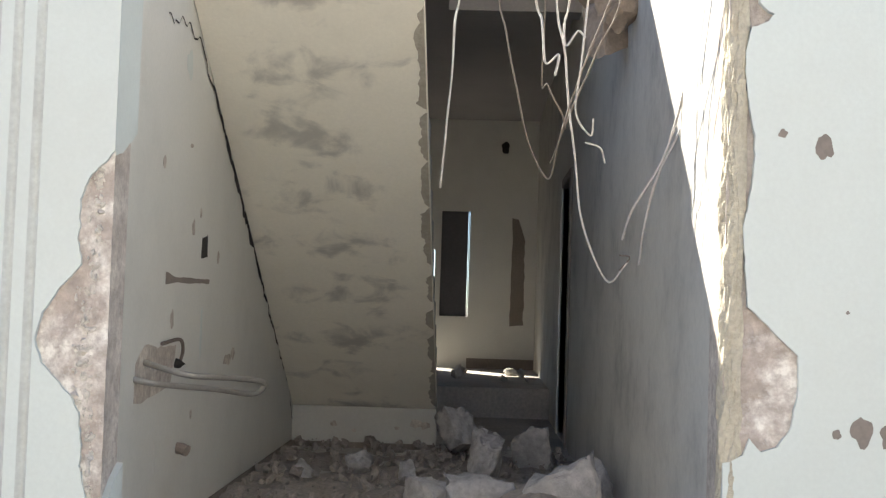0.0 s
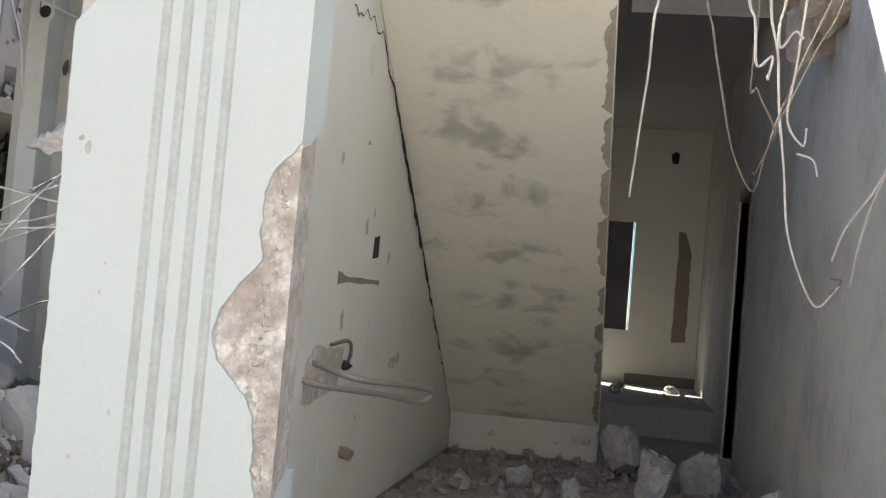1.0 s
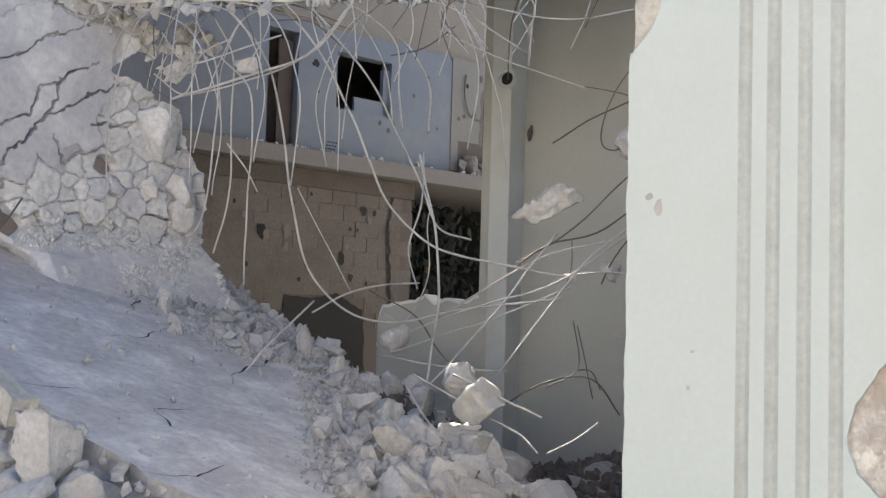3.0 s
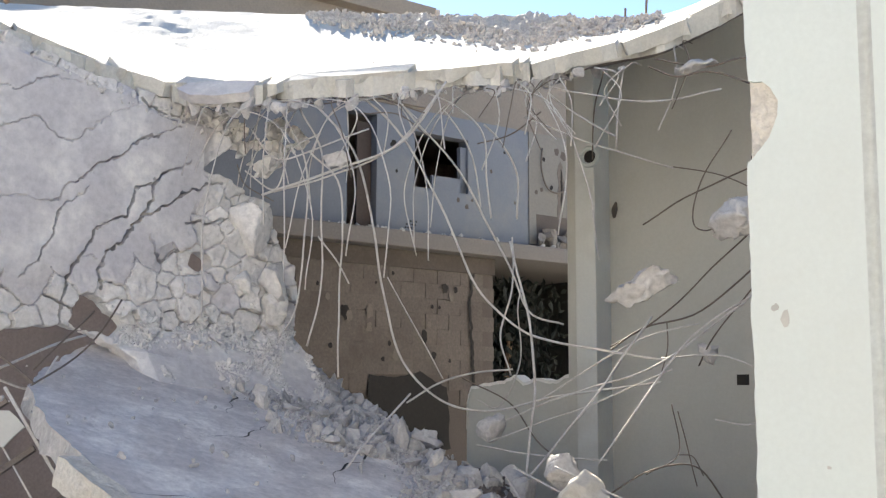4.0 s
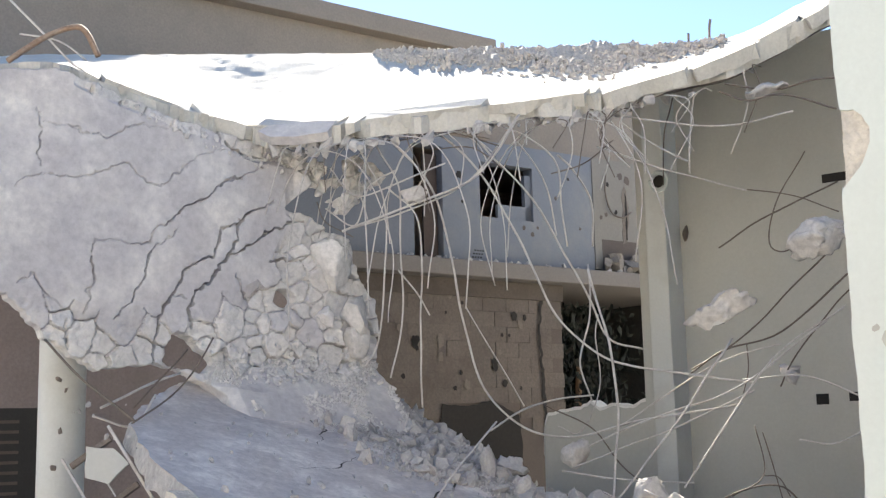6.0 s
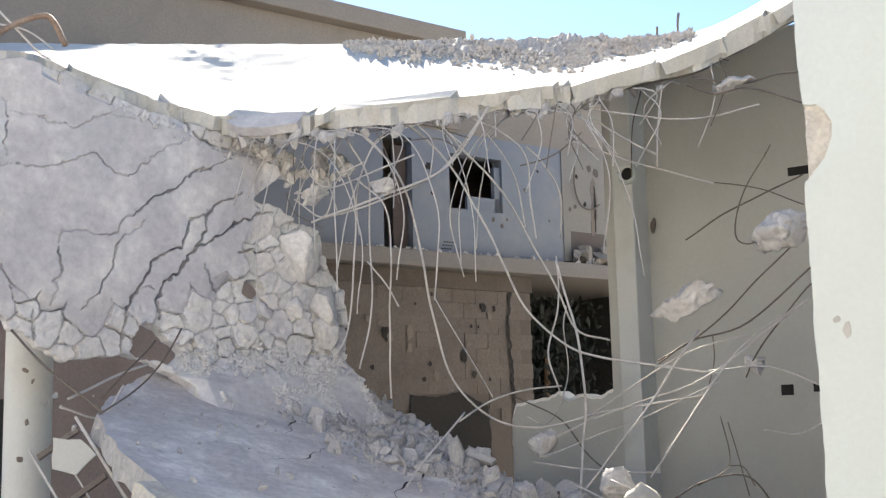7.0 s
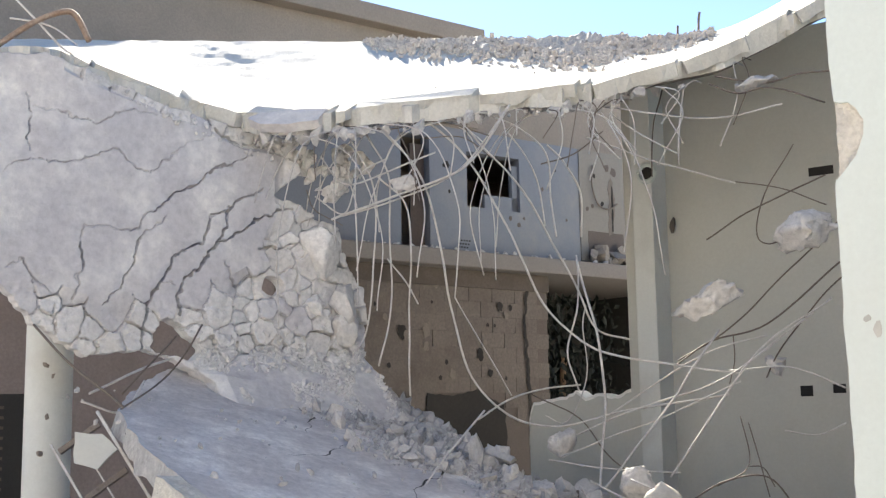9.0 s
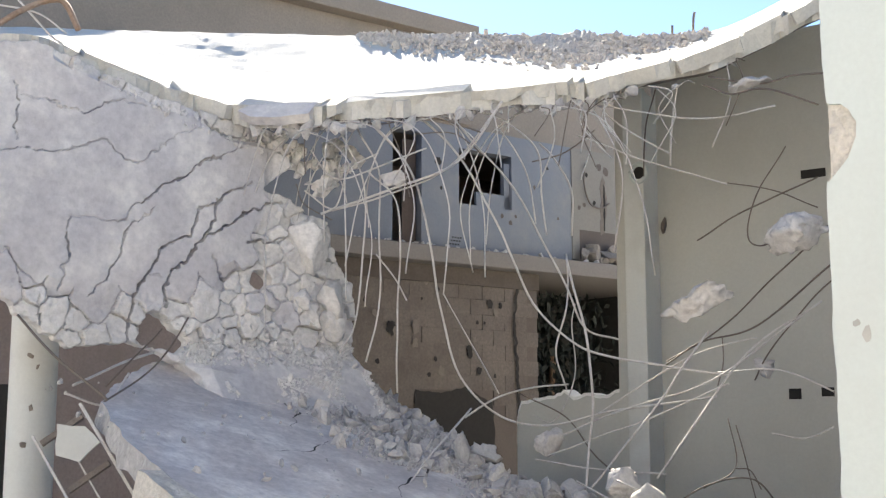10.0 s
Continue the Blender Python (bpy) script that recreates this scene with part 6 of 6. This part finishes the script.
pale_bar(0.009, (-4.31, 7.46, 2.36), (-4.59, 7.18, 2.30), (-4.78, 6.93, 2.14))
dark_bar(0.007, (-3.31, 7.72, 2.13), (-3.24, 7.63, 1.84), (-3.38, 7.46, 1.71))
dark_bar(0.007, (-3.28, 7.73, 1.83), (-3.16, 7.67, 1.82), (-3.07, 7.58, 1.71))
dark_bar(0.009, (-2.62, 7.51, 3.56), (-2.91, 7.54, 3.47), (-3.18, 7.56, 3.38), (-3.43, 7.59, 3.26))
dark_bar(0.008, (-2.81, 7.51, 3.78), (-2.97, 7.50, 3.54), (-3.06, 7.51, 3.35), (-3.07, 7.52, 3.22), (-3.01, 7.55, 3.18), (-2.93, 7.58, 3.21))
dark_bar(0.007, (-3.33, 7.70, 2.65), (-3.34, 7.71, 2.48), (-3.37, 7.70, 2.34))
dark_bar(0.01, (-3.18, 7.25, 4.21), (-2.89, 7.31, 4.13), (-2.68, 7.31, 4.14), (-2.48, 7.31, 4.12))
dark_bar(0.01, (-3.22, 7.25, 4.17), (-3.05, 7.27, 4.09), (-2.84, 7.27, 4.08), (-2.54, 7.34, 3.95))
pale_bar(0.009, (-3.40, 7.28, 4.20), (-3.46, 7.31, 3.99), (-3.50, 7.36, 3.71))
pale_bar(0.008, (-3.93, 7.04, 4.13), (-3.58, 7.20, 4.03), (-3.26, 7.32, 3.97), (-2.84, 7.44, 4.01))
dark_bar(0.009, (-3.81, 7.84, 4.36), (-4.02, 8.12, 4.20), (-4.20, 8.45, 3.91))
pale_bar(0.009, (-3.89, 7.19, 4.09), (-3.75, 7.29, 3.96), (-3.53, 7.44, 3.80))
pale_bar(0.008, (-4.13, 7.32, 3.98), (-3.78, 7.50, 3.82), (-3.49, 7.63, 3.70), (-3.26, 7.70, 3.62))
dark_bar(0.007, (-3.22, 7.61, 3.61), (-2.92, 7.58, 3.52), (-2.64, 7.54, 3.38))
dark_bar(0.008, (-3.94, 7.19, 3.97), (-4.12, 7.13, 3.84), (-4.31, 7.03, 3.78))
pale_bar(0.009, (-4.26, 7.03, 3.90), (-4.20, 7.13, 3.80), (-4.15, 7.25, 3.60), (-4.19, 7.32, 3.32))
pale_bar(0.008, (-4.49, 6.72, 4.07), (-4.36, 6.85, 4.00), (-4.25, 7.00, 3.84), (-4.27, 7.08, 3.56), (-4.28, 7.15, 3.31))
pale_bar(0.007, (-4.47, 6.88, 4.00), (-4.41, 6.99, 3.86), (-4.38, 7.09, 3.69), (-4.38, 7.19, 3.40))
dark_bar(0.008, (-5.31, 6.23, 4.04), (-5.05, 6.37, 4.00), (-4.77, 6.49, 4.04), (-4.46, 6.66, 3.92))
pale_bar(0.008, (-5.52, 6.24, 3.87), (-5.37, 6.29, 3.68), (-5.13, 6.35, 3.71), (-4.76, 6.47, 3.83))
dark_bar(0.007, (-4.87, 6.49, 3.94), (-4.66, 6.64, 3.94), (-4.52, 6.78, 3.81))
pale_bar(0.008, (-5.58, 6.25, 3.61), (-5.43, 6.37, 3.49), (-5.31, 6.37, 3.74), (-5.12, 6.45, 3.84))
dark_bar(0.006, (-5.68, 6.28, 3.67), (-5.66, 6.34, 3.54), (-5.53, 6.47, 3.44))
pale_bar(0.007, (-5.10, 7.15, 2.98), (-4.93, 7.30, 2.57), (-4.81, 7.39, 2.30))
pale_bar(0.008, (-2.64, 7.64, 2.09), (-2.81, 7.64, 2.02), (-3.00, 7.62, 2.04))
pale_bar(0.007, (-4.73, 7.68, 2.15), (-4.61, 7.78, 2.11), (-4.49, 7.87, 2.41), (-4.51, 7.87, 2.77), (-4.49, 7.89, 2.93))
dark_bar(0.012, (-5.99, 4.44, 2.69), (-5.71, 4.52, 2.44), (-5.41, 4.59, 2.24))
dark_bar(0.01, (-5.66, 5.35, 2.72), (-5.57, 5.02, 2.41), (-5.51, 4.63, 2.22))
dark_bar(0.01, (-5.57, 4.71, 2.31), (-5.64, 5.00, 2.51), (-5.76, 5.24, 2.65))
pale_bar(0.01, (-5.59, 4.51, 2.31), (-5.66, 4.82, 2.41), (-5.72, 5.15, 2.51))
pale_bar(0.009, (-5.62, 4.48, 2.27), (-5.57, 4.71, 2.22), (-5.57, 4.86, 2.38))
pale_bar(0.01, (-6.20, 4.28, 4.64), (-6.10, 4.42, 4.47), (-5.99, 4.55, 4.30), (-5.91, 4.57, 4.24))
pale_bar(0.008, (-6.14, 4.32, 4.42), (-5.98, 4.47, 4.39), (-5.88, 4.59, 4.29))
# bars seen beside the pillar foot
pale_bar(0.009, (-4.27, 6.25, 2.19), (-4.26, 5.84, 1.94), (-4.30, 5.33, 1.49), (-4.16, 4.99, 1.37))
pale_bar(0.009, (-3.35, 6.25, 1.82), (-3.10, 6.21, 1.74), (-2.80, 6.18, 1.63))
dark_bar(0.009, (-3.23, 6.64, 1.66), (-3.09, 6.87, 1.78), (-2.92, 7.09, 1.80), (-2.81, 7.26, 1.59))
dark_bar(0.007, (-3.06, 7.18, 2.10), (-3.01, 7.20, 1.90), (-2.96, 7.21, 1.68))
pale_bar(0.008, (-3.58, 6.23, 1.81), (-3.29, 6.20, 1.69), (-2.95, 6.18, 1.56), (-2.77, 6.07, 1.47))
pale_bar(0.008, (-3.63, 6.20, 1.78), (-3.34, 6.01, 1.57), (-2.98, 5.84, 1.39))
pale_bar(0.008, (-3.10, 6.90, 1.38), (-3.00, 7.07, 1.46), (-2.93, 7.21, 1.54))
pale_bar(0.008, (-3.54, 5.87, 1.45), (-3.56, 5.60, 1.39), (-3.57, 5.34, 1.34))
# bars hanging in the passage
dark_bar(0.0066, (0.58, 3.92, 4.36), (0.58, 4.75, 3.36), (0.62, 4.81, 3.09), (0.68, 4.84, 2.84), (0.74, 4.86, 2.62), (0.81, 4.86, 2.50), (0.85, 4.82, 2.64), (0.94, 4.75, 2.94), (1.06, 4.64, 3.29))
pale_bar(0.0066, (0.82, 3.92, 4.36), (0.82, 4.74, 3.36), (0.87, 4.79, 3.00), (0.91, 4.81, 2.65), (0.95, 4.80, 2.35), (1.05, 4.76, 2.09), (1.13, 4.71, 2.16))
dark_bar(0.0060, (1.10, 4.71, 2.19), (1.14, 4.71, 2.18), (1.10, 4.72, 2.13))
pale_bar(0.0076, (0.42, 3.92, 4.36), (0.42, 5.23, 3.49), (0.40, 5.29, 3.25), (0.38, 5.37, 2.88), (0.35, 5.42, 2.50))
pale_bar(0.0080, (1.36, 3.92, 4.36), (1.36, 4.38, 3.31), (1.35, 4.52, 3.04), (1.31, 4.64, 2.75), (1.25, 4.74, 2.54), (1.16, 4.83, 2.38), (1.13, 4.91, 2.26))
pale_bar(0.0076, (1.39, 3.92, 4.36), (1.39, 4.37, 3.30), (1.37, 4.51, 3.04), (1.34, 4.64, 2.75), (1.25, 4.75, 2.51), (1.21, 4.83, 2.31), (1.20, 4.90, 2.16))
pale_bar(0.0070, (0.73, 3.92, 4.36), (0.73, 4.65, 3.33), (0.76, 4.68, 3.11), (0.78, 4.69, 2.95), (0.83, 4.66, 2.98), (0.82, 4.65, 2.89))
pale_bar(0.0070, (0.88, 3.92, 4.36), (0.88, 4.64, 3.33), (0.85, 4.68, 3.11), (0.86, 4.67, 3.02), (0.90, 4.63, 3.07), (0.93, 4.61, 3.04))
dark_bar(0.0060, (0.77, 3.92, 4.36), (0.77, 4.73, 3.01), (0.80, 4.76, 2.87), (0.86, 4.77, 2.76), (0.88, 4.78, 2.69))
pale_bar(0.0060, (0.95, 3.92, 4.36), (0.95, 4.64, 3.33), (0.93, 4.73, 2.94), (0.92, 4.77, 2.76), (0.98, 4.78, 2.67), (0.99, 4.77, 2.74))
pale_bar(0.0060, (0.96, 4.79, 2.64), (1.02, 4.78, 2.62), (1.04, 4.79, 2.56))
dark_bar(0.0060, (1.09, 3.92, 4.36), (1.09, 4.62, 3.33), (1.00, 4.75, 3.02), (0.90, 4.84, 2.77), (0.82, 4.91, 2.57))
pale_bar(0.0060, (1.31, 4.20, 2.78), (1.33, 4.06, 2.69), (1.36, 3.91, 2.62))

# thin bar ends sprouting from the broken roof edge
rr = random.Random(77)
for k in range(26):
    i = rr.randrange(70, len(nearp) - 30)
    p = nearp[i] - Vector((0, 0, 0.10 + 0.05 * rr.random()))
    d = Vector((rr.uniform(-0.3, 0.3), rr.uniform(-0.25, 0.15), -1)) * rr.uniform(0.15, 0.5)
    q = p + d * 0.5 + Vector((rr.uniform(-0.15, 0.15), 0, 0.05))
    (pale_bar if k % 3 else dark_bar)(0.006, p + Vector((0, 0.15, 0.03)), p, q, p + d)

for k in range(22):
    i = rr.randrange(78, 116)
    p = nearp[i].lerp(farp[i], rr.uniform(0.0, 0.12)) - Vector((0, 0, 0.14))
    ln = rr.uniform(0.5, 1.35)
    a_ = rr.uniform(0, 6.28)
    sw = Vector((math.cos(a_) * 0.7, math.sin(a_) * 0.3, 0)) * ln
    pale_bar(0.0062, p + Vector((0, 0.2, 0.02)), p, p + sw * 0.55 + Vector((0, 0, -0.12 * ln)), p + sw * 0.9 + Vector((0, 0, -0.55 * ln)), p + sw * rr.uniform(0.7, 1.1) + Vector((0, 0, -ln)))

# ---- blocks of the rear wall, laid in courses ----
rr = random.Random(5)
block_meshes = []
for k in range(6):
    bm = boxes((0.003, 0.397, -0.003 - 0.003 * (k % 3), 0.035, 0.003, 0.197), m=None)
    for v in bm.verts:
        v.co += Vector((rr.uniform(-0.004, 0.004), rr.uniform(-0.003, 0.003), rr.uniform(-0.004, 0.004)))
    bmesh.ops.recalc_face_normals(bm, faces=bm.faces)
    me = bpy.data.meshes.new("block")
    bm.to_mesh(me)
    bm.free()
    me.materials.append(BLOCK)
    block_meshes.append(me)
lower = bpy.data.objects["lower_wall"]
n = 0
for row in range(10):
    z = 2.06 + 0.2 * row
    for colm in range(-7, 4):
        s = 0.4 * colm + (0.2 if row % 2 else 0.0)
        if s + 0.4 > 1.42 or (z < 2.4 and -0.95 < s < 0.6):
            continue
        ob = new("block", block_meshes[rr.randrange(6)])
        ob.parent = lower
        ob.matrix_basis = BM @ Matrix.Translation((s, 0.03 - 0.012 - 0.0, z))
